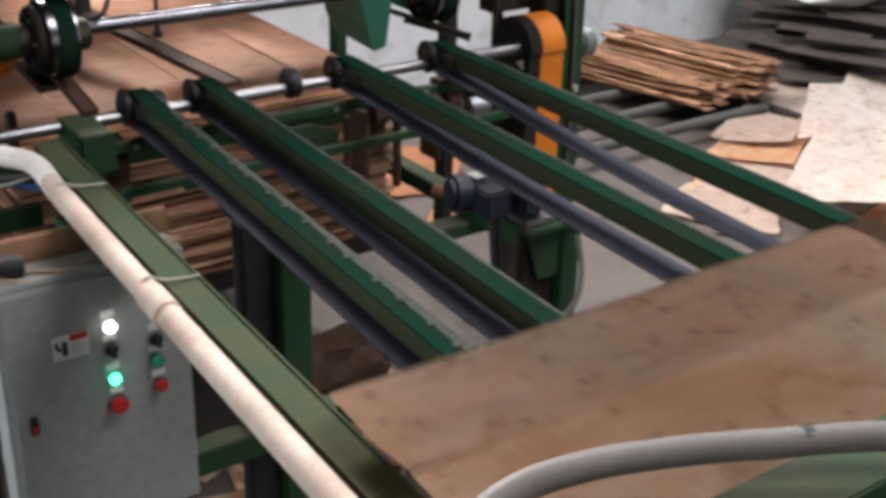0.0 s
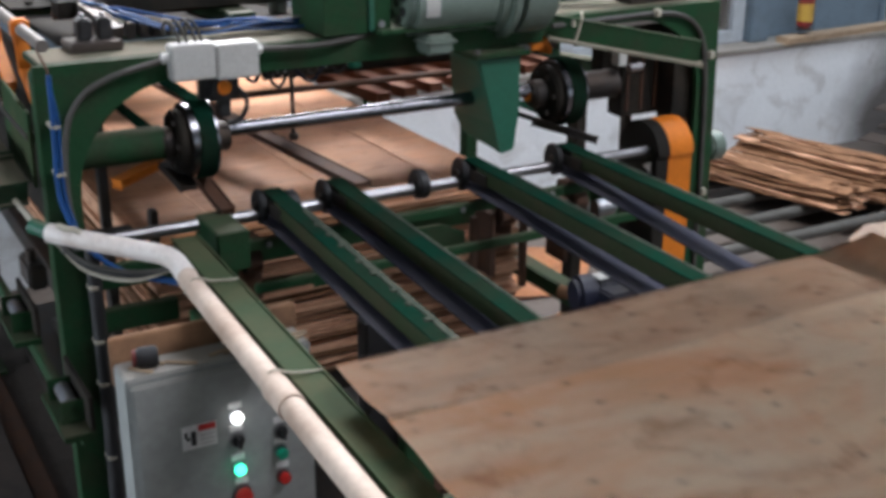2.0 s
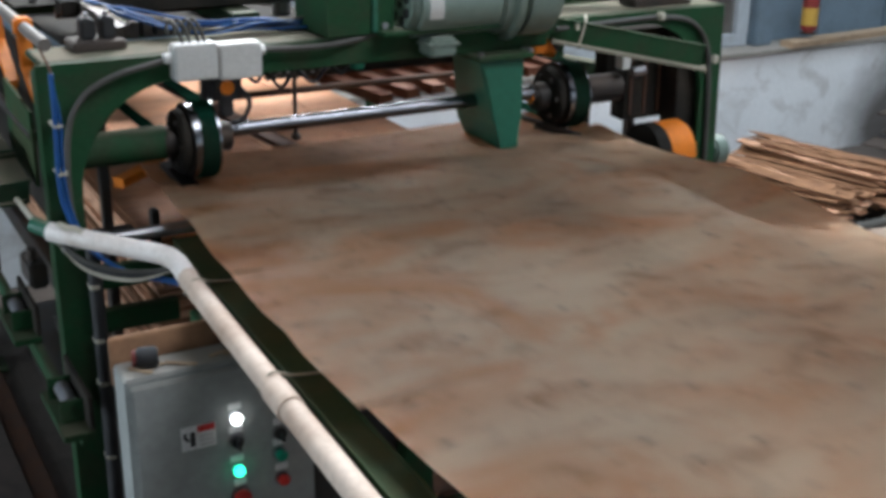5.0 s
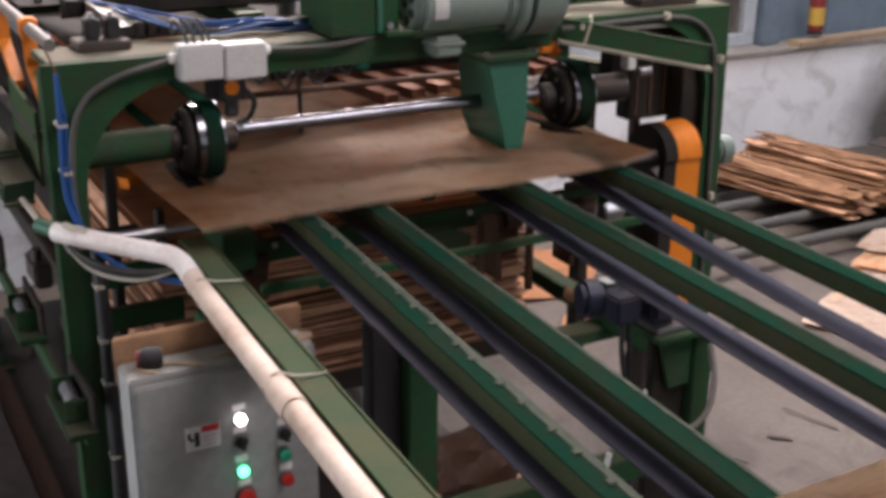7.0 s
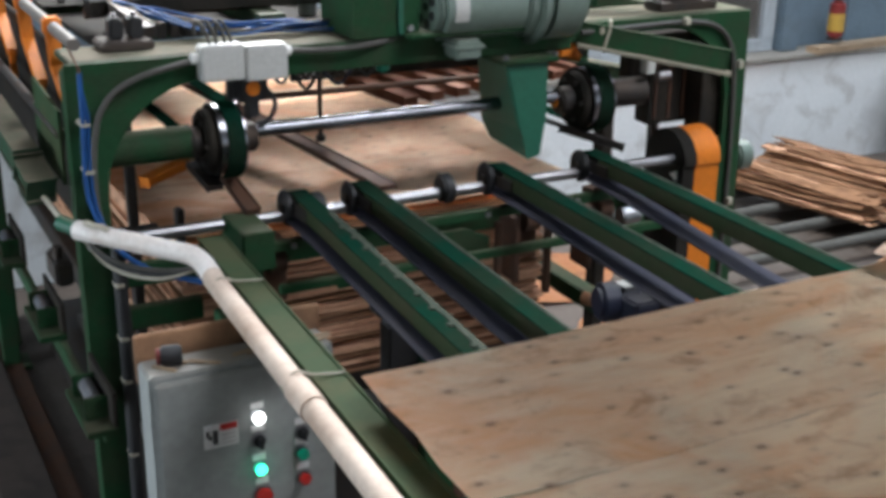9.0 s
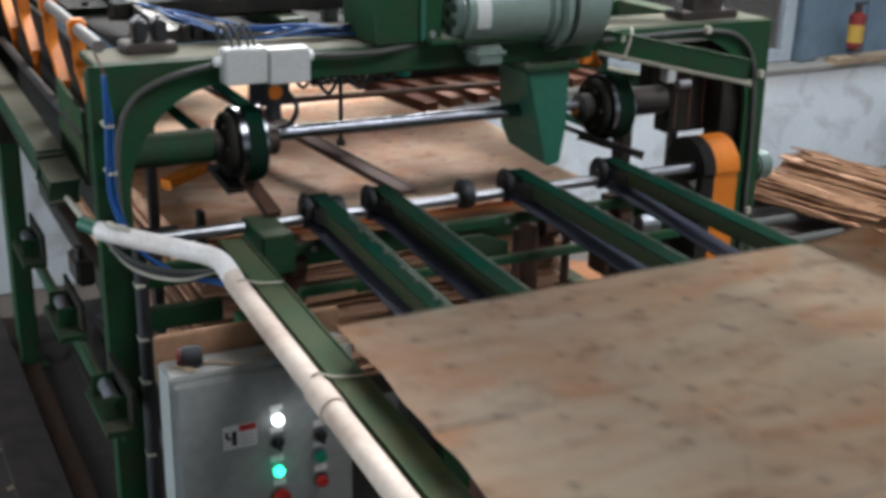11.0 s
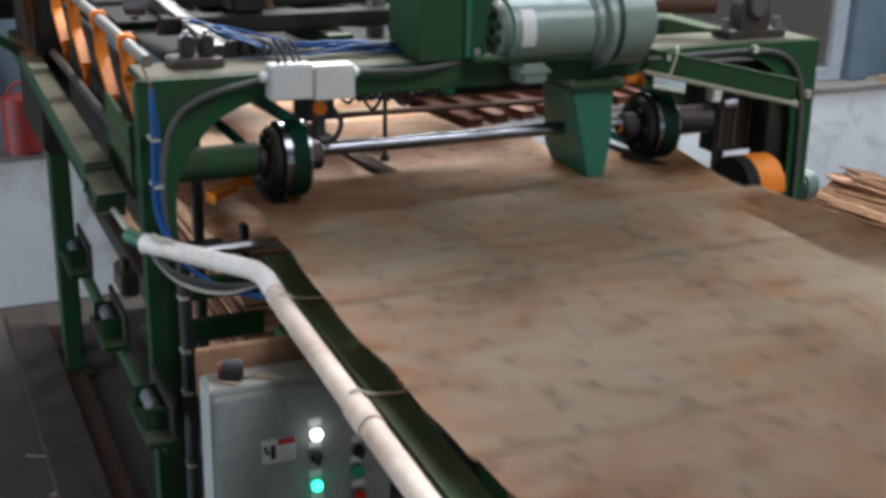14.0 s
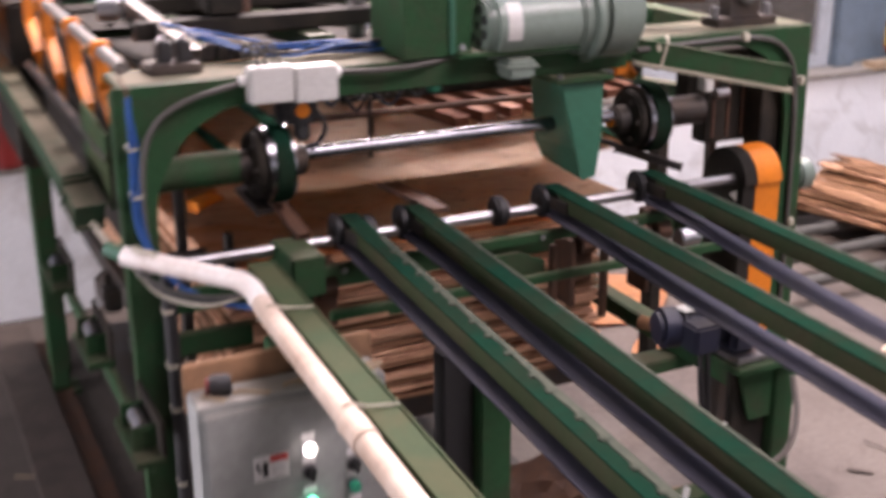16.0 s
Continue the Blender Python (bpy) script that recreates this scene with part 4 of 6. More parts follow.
solid("cable", tube(B(), [(0.982, 2.63, 1.607), (1.06, 2.63, 1.602), (1.16, 2.63, 1.603), (1.28, 2.66, 1.61)], 0.007, 8), CABLE, "grey cable clipped along the beam", "cable", at=(1.1, 2.63, 1.58))
solid("cable_conduit", tube(B(), [(0.555, 2.635, 1.2), (0.555, 2.63, 0.8), (0.55, 2.63, 0.3), (0.55, 2.63, 0.02)], 0.017, 10), RUBBER, "black cable conduit strapped to the green post", "conduit", at=(0.555, 2.63, 0))
for xs, z in ((0.485, 1.487), (0.485, 1.38), (0.532, 1.10), (0.532, 0.965), (0.532, 0.855), (0.532, 0.66)):
    solid("clip", bx(B(), xs + 0.006, xs + 0.028, 2.598 if xs < 0.5 else 2.611, 2.65, z - 0.004, z + 0.004, 0.002), TAPE, "pale plastic strap round the post conduit", "clip", group="post straps", at=(xs + 0.02, 2.63, z))

solid("thin_wire", tube(B(), [(0.487, 2.64, 1.65), (0.492, 2.62, 1.63), (0.498, 2.607, 1.61), (0.499, 2.605, 1.59)], 0.003, 6), RUST, "thin brown wire joining the air line", "wire", at=(0.51, 2.62, 1.6))

# orange levers on a rod, above the left beam
lv = thing("lever_bank", (0.5, 2.9, 1.5), "row of orange cast levers on a grey rod", "lever bank")
part("lever_rod", cy(B(), (0.50, 2.64, 1.655), (0.50, 4.2, 1.66), 0.014, 16), GREYHOSE, lv, "dusty grey rod")
for y in (2.88, 3.26, 3.70, 4.1):
    b = B()
    bx(b, 0.480, 0.520, y - 0.02, y + 0.02, 1.635, 1.678, 0.006)
    bar(b, (0.50, y, 1.64), (0.50, y - 0.02, 1.56), 0.020, 0.022, 0.005)
    bar(b, (0.50, y - 0.018, 1.565), (0.50, y - 0.17, 1.485), 0.018, 0.020, 0.005)
    bar(b, (0.50, y - 0.165, 1.49), (0.50, y - 0.165, 1.40), 0.018, 0.018, 0.005)
    part("lever", b, ORANGE, lv)
lvl = B()
cy(lvl, (0.47, 2.72, 1.44), (0.47, 4.0, 1.44), 0.012, 12)
part("linkage", lvl, DARK_STEEL, lv, "dark linkage rod")

# valves, terminal blocks and arms on top of the frame behind the beam
up = thing("valve_island", (0.72, 2.95, 1.6), "dusty valves and clamps on the corner of the machine", "valve island")
b = bx(B(), 0.58, 0.70, 2.74, 2.84, 1.613, 1.633, 0.004)
part("pad", b, DARK_WOOD, up, "dirty wooden pad")
for x in (0.607, 0.652):
    coil = part("coil", bx(B(), x, x + 0.032, 2.77, 2.82, 1.633, 1.682, 0.005), RUBBER, up, "black valve coil")
    part("coil_nut", cy(B(), (x + 0.016, 2.795, 1.682), (x + 0.016, 2.795, 1.692), 0.007, 6), STEEL, coil)
part("knob", cy(B(), (0.56, 3.2, 1.70), (0.61, 3.18, 1.70), 0.028, 20, bev=0.004), STEEL, up, "bright steel knob")
b = B()
for i in range(4):
    bx(b, 0.74 + 0.03 * i, 0.762 + 0.03 * i, 2.86, 2.90, 1.613, 1.65, 0.003)
part("terminal_block", b, DARK_STEEL, up)
b = B()
bar(b, (0.70, 2.80, 1.64), (0.62, 3.6, 1.74), 0.03, 0.03)
part("arm", b, DARK_STEEL, up)
rear = thing("rod_carriage", (1.4, 3.8, 1.5), "dark dusty rod carriage with cylinders above the veneer stack", "rod carriage")
part("hose_rod", tube(B(), [(0.62, 3.1, 1.645), (0.9, 3.1, 1.64), (1.2, 3.1, 1.65), (1.45, 3.1, 1.655)], 0.014, 10), RUST, rear, "dusty hose-wrapped rod")
part("cylinder", cy(B(), (1.235, 3.15, 1.42), (1.235, 3.15, 2.1), 0.026, 20), STEEL, rear, "grey air cylinder")
part("cylinder", cy(B(), (0.93, 3.2, 1.62), (0.93, 3.2, 2.1), 0.024, 20), RUST, rear)
part("cross_bar", bx(B(), 0.65, 2.35, 4.0, 4.08, 1.50, 1.58), GREEN, rear)
part("cross_bar", bx(B(), 0.5, 2.35, 5.05, 5.13, 1.45, 1.55), GREEN, rear)
part("long_bar", bx(B(), 2.30, 2.37, 2.90, 5.15, 1.52, 1.58), GREEN, rear)
for x, y in ((0.70, 4.02), (2.305, 4.9), (2.305, 3.4)):
    part("short_post", bx(B(), x, x + 0.05, y, y + 0.05, 1.14, 1.52), GREEN, rear)
for x in (0.74, 1.02, 1.36, 1.98):
    part("carriage_bar", bx(B(), x, x + 0.07, 2.93, 4.95, 1.60, 1.64), GREEN, rear)
for y in (3.02, 3.45, 3.95, 4.5):
    part("carriage_tie", bx(B(), 0.62, 2.28, y, y + 0.08, 1.645, 1.685), DULL_BLACK, rear, "dark greasy carriage tie")
for x, y in ((0.80, 3.06), (1.10, 3.5), (1.60, 3.5), (1.9, 3.06), (1.35, 4.0)):
    b = bx(B(), x, x + 0.09, y - 0.02, y + 0.10, 1.688, 1.76, 0.008)
    cy(b, (x + 0.045, y + 0.04, 1.76), (x + 0.045, y + 0.04, 1.84), 0.022, 16)
    part("air_clamp", b, DULL_BLACK, rear, "dark air clamp")
# plates added to close the gap behind the beam and shade the stack
for y0, y1 in ((2.98, 3.42), (3.56, 4.12), (4.28, 4.92)):
    cp = part("cover_plate", bx(B(), 0.60, 1.30, y0, y1, 1.588, 1.596, 0.002), DULL_BLACK, rear, "dark plate added to shade the stack")
    for x in (0.66, 0.88, 1.10):
        part("plate_bolt", cy(B(), (x, y0 + 0.05, 1.596), (x, y0 + 0.05, 1.606), 0.012, 6), DULL_BLACK, cp)
for x in (0.86, 1.46):
    part("pad_plate", bx(B(), x, x + 0.12, 3.2, 3.36, 1.565, 1.585, 0.004), BOXGREY, rear, "pale grey pad plate")
for i in range(8):
    part("red_slat", bar(B(), (1.48 + i * 0.095, 3.0 + 0.02 * i, 1.36), (1.30 + i * 0.10, 4.2, 1.375), 0.045, 0.025), RED_SLAT, rear, "red-brown iron slat")
part("slat_support", bar(B(), (1.24, 3.30, 1.395), (2.25, 3.28, 1.395), 0.03, 0.03), DULL_BLACK, rear)
part("slat_support", bar(B(), (1.24, 4.0, 1.405), (2.25, 4.0, 1.405), 0.03, 0.03), DULL_BLACK, rear)
for x, y, z in ((0.84, 3.5, 1.62), (1.08, 3.7, 1.66), (1.5, 3.6, 1.68)):
    b = bx(B(), x, x + 0.12, y, y + 0.1, z - 0.04, z + 0.05, 0.008)
    part("clamp_block", b, DULL_BLACK, rear)
b = B()
bar(b, (0.8, 3.3, 1.6), (1.9, 4.3, 1.62), 0.04, 0.03)
bar(b, (1.3, 3.3, 1.63), (0.7, 4.4, 1.63), 0.04, 0.03)
part("brace", b, DULL_BLACK, rear)
part("guide_strip", bar(B(), (1.23, 2.62, 1.245), (1.10, 4.2, 1.25), 0.045, 0.01), RUST, rear, "long brown guide strip over the stack")


# ---- the belt conveyors ----
def belt_conveyor(x, slope, label, sag):
    """x: right edge of the belt at its far end; slope: how far it drifts sideways per metre."""
    w, y1, y0, z, pr = 0.043, 2.62, -4.2, 1.280, 0.031
    x -= w
    c = thing("belt_conveyor", (x, y1, z), label, "belt conveyor", "feed belts")
    frayed = x < 1.0

    def X(y):
        return x - slope * (y1 - y)
    # belt: runs round the far pulley
    prof = [(y0, z)] + [(y0 + (y1 - 0.05 - y0) * k / 12, z) for k in range(1, 13)]
    prof += [(y1 - pr + pr * math.cos(radians(a)), z - pr + pr * math.sin(radians(a))) for a in (80, 60, 40, 20, 0, -20, -40, -60, -80)]
    part("belt", slab(B(), *[[(X(p[0]) + d, p[0], p[1]) for p in prof] for d in (0, w)], 0.004), BELT, c)
    # return strand, sagging under the beam
    ys = [y1 - pr, 2.3, 1.95, 1.7, 1.4, 1.2, 0.6, 0.0, y0]
    zs = [z - d for d in (2 * pr, 0.052 + 0.35 * sag, 0.050 + 0.7 * sag, 0.048 + 0.9 * sag, 0.048 + sag, 0.048 + sag, 0.048 + sag, 0.048 + sag, 0.07)]
    part("return_belt", slab(B(), *[[(X(yy) + d, yy, zz) for yy, zz in zip(ys, zs)] for d in (-0.022, w + 0.004)], 0.004), BELT_UNDER, c, "dark blue-grey underside of the returning belt", True)
    # channel beam under the belt: two webs and a top plate
    for nm, d0, d1, za, zb in (("web", 0.003, 0.008, z - 0.042, z - 0.006), ("web", w - 0.008, w - 0.003, z - 0.042, z - 0.006), ("top_plate", 0.009, w - 0.009, z - 0.012, z - 0.006)):
        b = B()
        q = [(X(yy) + d, yy, zz) for yy in (y0, y1 - 0.10) for d, zz in ((d0, za), (d1, za), (d1, zb), (d0, zb))]
        v = [b.verts.new(p) for p in q]
        for f in ((0, 1, 2, 3), (7, 6, 5, 4), (0, 4, 5, 1), (1, 5, 6, 2), (2, 6, 7, 3), (3, 7, 4, 0)):
            b.faces.new([v[k] for k in f])
        part(nm, b, CHANNEL, c, "grimy olive green steel channel", True)
    part("pulley", cy(B(), (x + 0.004, y1 - pr, z - pr), (x + w - 0.004, y1 - pr, z - pr), pr - 0.005, 28), DARK_STEEL, c, "dark steel end pulley")
    disc = part("end_disc", cy(B(), (x - 0.022, y1 - 0.04, z - 0.036), (x - 0.010, y1 - 0.04, z - 0.036), 0.043, 28, bev=0.004), RUBBER, c, "black end disc beside the belt")
    part("disc_hub", cy(B(), (x - 0.030, y1 - 0.04, z - 0.036), (x - 0.022, y1 - 0.04, z - 0.036), 0.014, 14, bev=0.002), DARK_STEEL, disc)
    for dx in (-0.008, w + 0.002):
        part("cheek", bar(B(), (x + dx + 0.003, y1 - 0.15, z - 0.03), (x + dx + 0.003, y1 - pr, z - pr), 0.005, 0.03, 0.001), DARK_STEEL, c)
    # pale worn strip along the right edge of the belt
    ys = [-1.3 + i * 0.065 for i in range(58)]
    rnd = random.Random(int(x * 1000))
    a_, b_ = [], []
    for yy in ys:
        t = (0.008 + rnd.random() * 0.007) if frayed else (0.003 + rnd.random() * 0.003)
        a_.append((X(yy) + w - t, yy, z + 0.0022))
        b_.append((X(yy) + w + 0.003, yy, z + 0.0018))
    part("worn_edge", slab(B(), a_, b_, 0.004), EDGE, c, "pale frayed belt edge", True)
    if frayed:
        for k in range(18):
            yy = 2.3 - k * 0.082 + rnd.uniform(-0.015, 0.015)
            part("belt_clip", bx(B(), X(yy) + w - 0.021, X(yy) + w - 0.006, yy - 0.006, yy + 0.008, z - 0.001, z + 0.0035, 0.001), EDGE, c)
    return c


belt_conveyor(1.001, 0.059, "dark green flat belt with a frayed pale edge", 0.014)
belt_conveyor(1.165, 0.051, "dark green flat belt on a narrow steel beam", 0.022)
belt_conveyor(1.548, 0.037, "dark green flat belt above the drive motor", 0.036)
belt_conveyor(1.836, 0.030, "dark green flat belt on the outer steel beam", 0.070)

# legs and cross ties of the feed table
ft = thing("feed_table_frame", (1.3, 1.9, 0), "green steel legs and cross ties that carry the feed belts", "frame")
b = bx(B(), 1.035, 1.105, 2.02, 2.10, 0.0, 1.14)
bx(b, 1.00, 1.14, 1.99, 2.13, 0.0, 0.012)
part("leg", b, GREEN, ft)
# shaded side of the leg, built as a black copy beside it
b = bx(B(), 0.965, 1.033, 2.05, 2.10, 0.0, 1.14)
part("leg", b, RUBBER, ft, "dark side of the leg, its shade painted black")
b = bx(B(), 0.72, 1.725, 2.03, 2.09, 0.60, 0.66)
part("cross_tie", b, GREEN, ft)
part("cross_tie", bx(B(), 0.72, 2.02, 0.35, 0.43, 1.05, 1.12), GREEN, ft)
for x in (0.74, 1.92):
    part("leg", bx(B(), x, x + 0.07, 0.34, 0.42, 0.0, 1.05), GREEN, ft)
for y in (-1.7, -3.9):
    part("cross_tie", bx(B(), 0.42, 2.02, y, y + 0.08, 1.05, 1.12), GREEN, ft)
    for x in (0.44, 1.92):
        part("leg", bx(B(), x, x + 0.07, y, y + 0.08, 0.0, 1.05), GREEN, ft)
part("white_strip", bar(B(), (1.552, 2.02, 0.635), (1.568, 2.022, 0.70), 0.013, 0.004, 0.001), WHITE, ft, "white plastic strip")
part("long_tie", bx(B(), 1.10, 1.16, 2.10, 2.64, 0.52, 0.58), GREEN, ft)

# side rail with the white pipe strapped along it
rail = thing("side_rail", (0.72, 1.5, 1.15), "dusty olive green square side rail beside the feed belts", "rail")
b = bar(B(), (0.722, 2.46, 1.205), (0.585, -0.9, 1.205), 0.052, 0.075, 0.004)
part("rail_tube", b, RAIL_GREEN, rail)
part("rail_lip", bar(B(), (0.7585, 2.40, 1.175), (0.6215, -0.9, 1.175), 0.012, 0.05, 0.002), RUST, rail, "rusty inner lip")
for y in (2.2, 0.35):
    part("rail_leg", bx(B(), 0.66, 0.71, y, y + 0.06, 0.0, 1.16), GREEN, rail)
pipe = thing("white_pipe", (0.6, 1.9, 1.2), "white plastic pipe, yellowed and dirty, wired to the side rail", "pipe")
pp = [(0.462, 2.60, 1.255), (0.50, 2.555, 1.252), (0.58, 2.455, 1.248), (0.635, 2.39, 1.245), (0.652, 2.36, 1.244), (0.660, 2.32, 1.242), (0.657, 2.24, 1.238), (0.650, 2.1, 1.235), (0.60, 0.9, 1.235), (0.545, -0.6, 1.235)]
part("pipe_arm", tube(B(), smooth_path(pp, 5)[:31], 0.0215, 20, straight=True), PVC, pipe, "whiter bent end of the pipe")
prun = part("pipe_run", tube(B(), smooth_path(pp, 5)[30:], 0.0215, 20, straight=True), PVC_OLD, pipe, "pipe run yellowed and smeared with dirt")
part("coupling", tube(B(), [(0.632, 1.70, 1.235), (0.629, 1.62, 1.235)], 0.0245, 20, straight=True), PVC_OLD, pipe)
for y in (2.18, 1.72, 1.0):
    x = 0.655 - (2.25 - y) * 0.0405
    b = tube(B(), [(x - 0.024, y, 1.23), (x, y - 0.004, 1.2595), (x + 0.03, y - 0.008, 1.25), (x + 0.07, y - 0.012, 1.2455), (x + 0.088, y - 0.016, 1.243), (x + 0.095, y - 0.016, 1.20)], 0.0022, 6)
    part("tie_wire", b, TAPE, prun, "pale twisted tie wire")
part("rag_wrap", tube(B(), [(0.478, 2.575, 1.277), (0.49, 2.55, 1.275), (0.51, 2.53, 1.272), (0.53, 2.51, 1.232)], 0.007, 8), TAPE, pipe, "strip of wrapped rag")
part("end_hoses", tube(B(), [(0.40, 2.74, 1.33), (0.42, 2.70, 1.30), (0.44, 2.65, 1.27), (0.465, 2.605, 1.256)], 0.007, 8), TAPE, pipe, "frayed hoses entering the pipe")
part("green_cap", tube(B(), [(0.436, 2.645, 1.262), (0.462, 2.605, 1.256)], 0.018, 14, straight=True), GREEN_PALE, pipe, "green hose cap")
for k in range(3):
    part("loose_wire", tube(B(), [(0.47, 2.59, 1.24), (0.52, 2.52 + 0.01 * k, 1.20 - 0.012 * k), (0.60, 2.46, 1.185 - 0.01 * k), (0.68, 2.42, 1.19)], 0.005, 6), (CABLE, RUBBER, TAPE)[k], pipe)

# ---- control cabinet ----
CY = 2.03
cab = thing("control_cabinet", (0.63, CY + 0.1, 0.55), "grey steel control cabinet with lit lamps and push buttons", "control cabinet")
part("body", bx(B(), 0.463, 0.832, CY, CY + 0.085, 0.56, 1.142, 0.004), CABINET, cab)
cdoor = part("door", bx(B(), 0.470, 0.825, CY - 0.014, CY - 0.001, 0.572, 1.130, 0.004), CABINET, cab)
for x in (0.47, 0.79):
    part("stand_leg", bx(B(), x, x + 0.03, CY + 0.02, CY + 0.08, 0.0, 0.558), DARK_STEEL, cab, "dark steel stand leg")


def button(x, z, colour, kind, r=0.012):
    f = CY - 0.014
    part("bezel", cy(B(), (x, f, z), (x, f - 0.006, z), r + 0.004, 20, bev=0.002), STEEL, cdoor, "bright ring")
    if kind == "lamp":
        part("lamp", cy(B(), (x, f - 0.006, z), (x, f - 0.018, z), r, 20, bev=0.004), colour, cdoor)
    elif kind == "switch":
        bb = cy(B(), (x, f - 0.006, z), (x, f - 0.012, z), r, 20)
        bx(bb, x - 0.004, x + 0.004, f - 0.026, f - 0.012, z - r, z + r, 0.002)
        part("switch", bb, colour, cdoor, "black rotary switch")
    else:
        part("button", cy(B(), (x, f - 0.006, z), (x, f - 0.02, z), r, 20, bev=0.003), colour, cdoor)
    part("tag", bx(B(), x - 0.013, x + 0.013, f - 0.002, f, z + r + 0.006, z + r + 0.02, 0), WHITE, cdoor, "small white tag")


button(0.664, 1.026, LAMP_WHITE, "lamp", 0.011)
button(0.664, 0.975, RUBBER, "switch")
button(0.664, 0.912, LAMP_GREEN, "lamp", 0.011)
button(0.668, 0.852, RED, "button", 0.017)
button(0.754, 0.970, RUBBER, "switch")
button(0.752, 0.925, GREEN_BUTTON, "button")
button(0.755, 0.868, RED, "button", 0.012)
part("warning_sign", bx(B(), 0.556, 0.624, CY - 0.0165, CY - 0.0145, 0.978, 1.028, 0), WHITE, cdoor, "white sign with a black bolt figure and red header")
part("sign_header", bx(B(), 0.588, 0.622, CY - 0.0180, CY - 0.0167, 1.014, 1.027, 0), RED, cdoor)
b = bx(B(), 0.573, 0.583, CY - 0.0180, CY - 0.0167, 0.986, 1.016, 0)
bx(b, 0.560, 0.566, CY - 0.0180, CY - 0.0167, 1.004, 1.016, 0)
bx(b, 0.564, 0.571, CY - 0.0180, CY - 0.0167, 0.998, 1.005, 0)
part("sign_figure", b, RUBBER, cdoor)
b = B()
for k in range(3):
    bx(b, 0.590, 0.620, CY - 0.0180, CY - 0.0167, 0.984 + k * 0.009, 0.988 + k * 0.009, 0)
part("sign_lines", b, BOXGREY, cdoor)
part("latch", bx(B(), 0.497, 0.512, CY - 0.022, CY - 0.0145, 0.838, 0.878, 0.003), DARK_STEEL, cdoor, "dark latch with a red insert")
part("latch_insert", bx(B(), 0.500, 0.509, CY - 0.0245, CY - 0.0225, 0.842, 0.858, 0.001), RED, cdoor)
solid("offcut_board", bx(B(), 0.462, 0.84, CY + 0.09, CY + 0.105, 1.09, 1.19, 0.003), STAINED, "brown stained offcut board leaning behind the cabinet", "board", at=(0.64, CY + 0.1, 1.05))
tr = thing("tape_roll", (0.515, CY + 0.04, 1.146), "black tape roll with a red rim, lying on the cabinet", "tape roll")
part("roll", cy(B(), (0.498, CY + 0.045, 1.163), (0.538, CY + 0.037, 1.163), 0.0205, 24, bev=0.004), RUBBER, tr)
part("rim", cy(B(), (0.491, CY + 0.0465, 1.163), (0.498, CY + 0.045, 1.163), 0.017, 24, bev=0.002), DARK_RED, tr)
for k in range(9):
    rnd = random.Random(50 + k)
    x, y = rnd.uniform(0.47, 0.80), rnd.uniform(CY + 0.01, CY + 0.07)
    a = rnd.uniform(-0.9, 0.9)
    ln = rnd.uniform(0.03, 0.07)
    solid("wood_chip", bar(B(), (x, y, 1.1455), (x + ln * math.cos(a), y + ln * math.sin(a), 1.1465), 0.008, 0.003, 0), PLANK, "thin wood chip lying on the cabinet top", "wood chip", group="chips on the cabinet", at=(x, y, 1.144))

# ---- drive motor on its stand ----
dm = thing("drive_motor", (1.66, 2.2, 0.95), "navy blue drive motor with a terminal box, on a green stand", "electric motor")
a0, a1 = Vector((1.592, 2.21, 1.020)), Vector((1.80, 2.16, 1.020))
ax = (a1 - a0).normalized()
part("fan_cover", cy(B(), a0, a0 + ax * 0.06, 0.049, 32, bev=0.012), NAVY, dm)
mbody = part("motor_body", cy(B(), a0 + ax * 0.06, a0 + ax * 0.17, 0.043, 32), NAVY, dm)
for k in range(5):
    part("cooling_rib", cy(B(), a0 + ax * (0.07 + 0.02 * k), a0 + ax * (0.076 + 0.02 * k), 0.047, 32), NAVY, mbody)
b = bx(B(), 1.628, 1.698, 2.10, 2.165, 0.982, 1.05, 0.006)
part("terminal_box", b, NAVY, dm)
part("rating_plate", bx(B(), 1.638, 1.682, 2.165, 2.205, 1.066, 1.069, 0.001), BOXGREY, dm, "pale rating plate")
part("gear_head", bx(B(), 1.735, 1.815, 2.10, 2.24, 0.965, 1.085, 0.012), NAVY, dm)
part("gear_neck", cy(B(), (1.775, 2.17, 1.085), (1.775, 2.17, 1.12), 0.03, 20), NAVY, dm)
part("foot_plate", bx(B(), 1.735, 1.885, 2.08, 2.27, 0.946, 0.962, 0.003), STEEL, dm, "scratched steel foot plate")
for k in range(2):
    part("supply_cable", tube(B(), [(1.652 + 0.02 * k, 2.115, 0.985), (1.655 + 0.02 * k, 2.11, 0.90), (1.672 + 0.012 * k, 2.11, 0.80), (1.70 + 0.02 * k, 2.13, 0.72)], 0.007, 8), RUBBER, dm, "black supply cable")
st = thing("motor_stand", (1.83, 2.2, 0), "green steel motor stand with a gusset under the plate", "stand")
part("plate", bx(B(), 1.725, 1.90, 2.06, 2.29, 0.926, 0.944, 0.003), GREEN, st)
part("post", bx(B(), 1.855, 1.915, 2.08, 2.20, 0.0, 0.924, 0.004), GREEN, st)
part("post_back", bx(B(), 1.745, 1.853, 2.105, 2.13, 0.0, 0.924, 0.004), DULL_BLACK, st, "near-black inner post")
part("gusset", prism(B(), [(1.75, 0.924), (1.853, 0.924), (1.853, 0.79), (1.79, 0.79)], "y", 2.09, 2.10), GREEN, st)
part("foot", bx(B(), 1.70, 1.96, 2.03, 2.28, 0.0, 0.014, 0.003), GREEN, st)
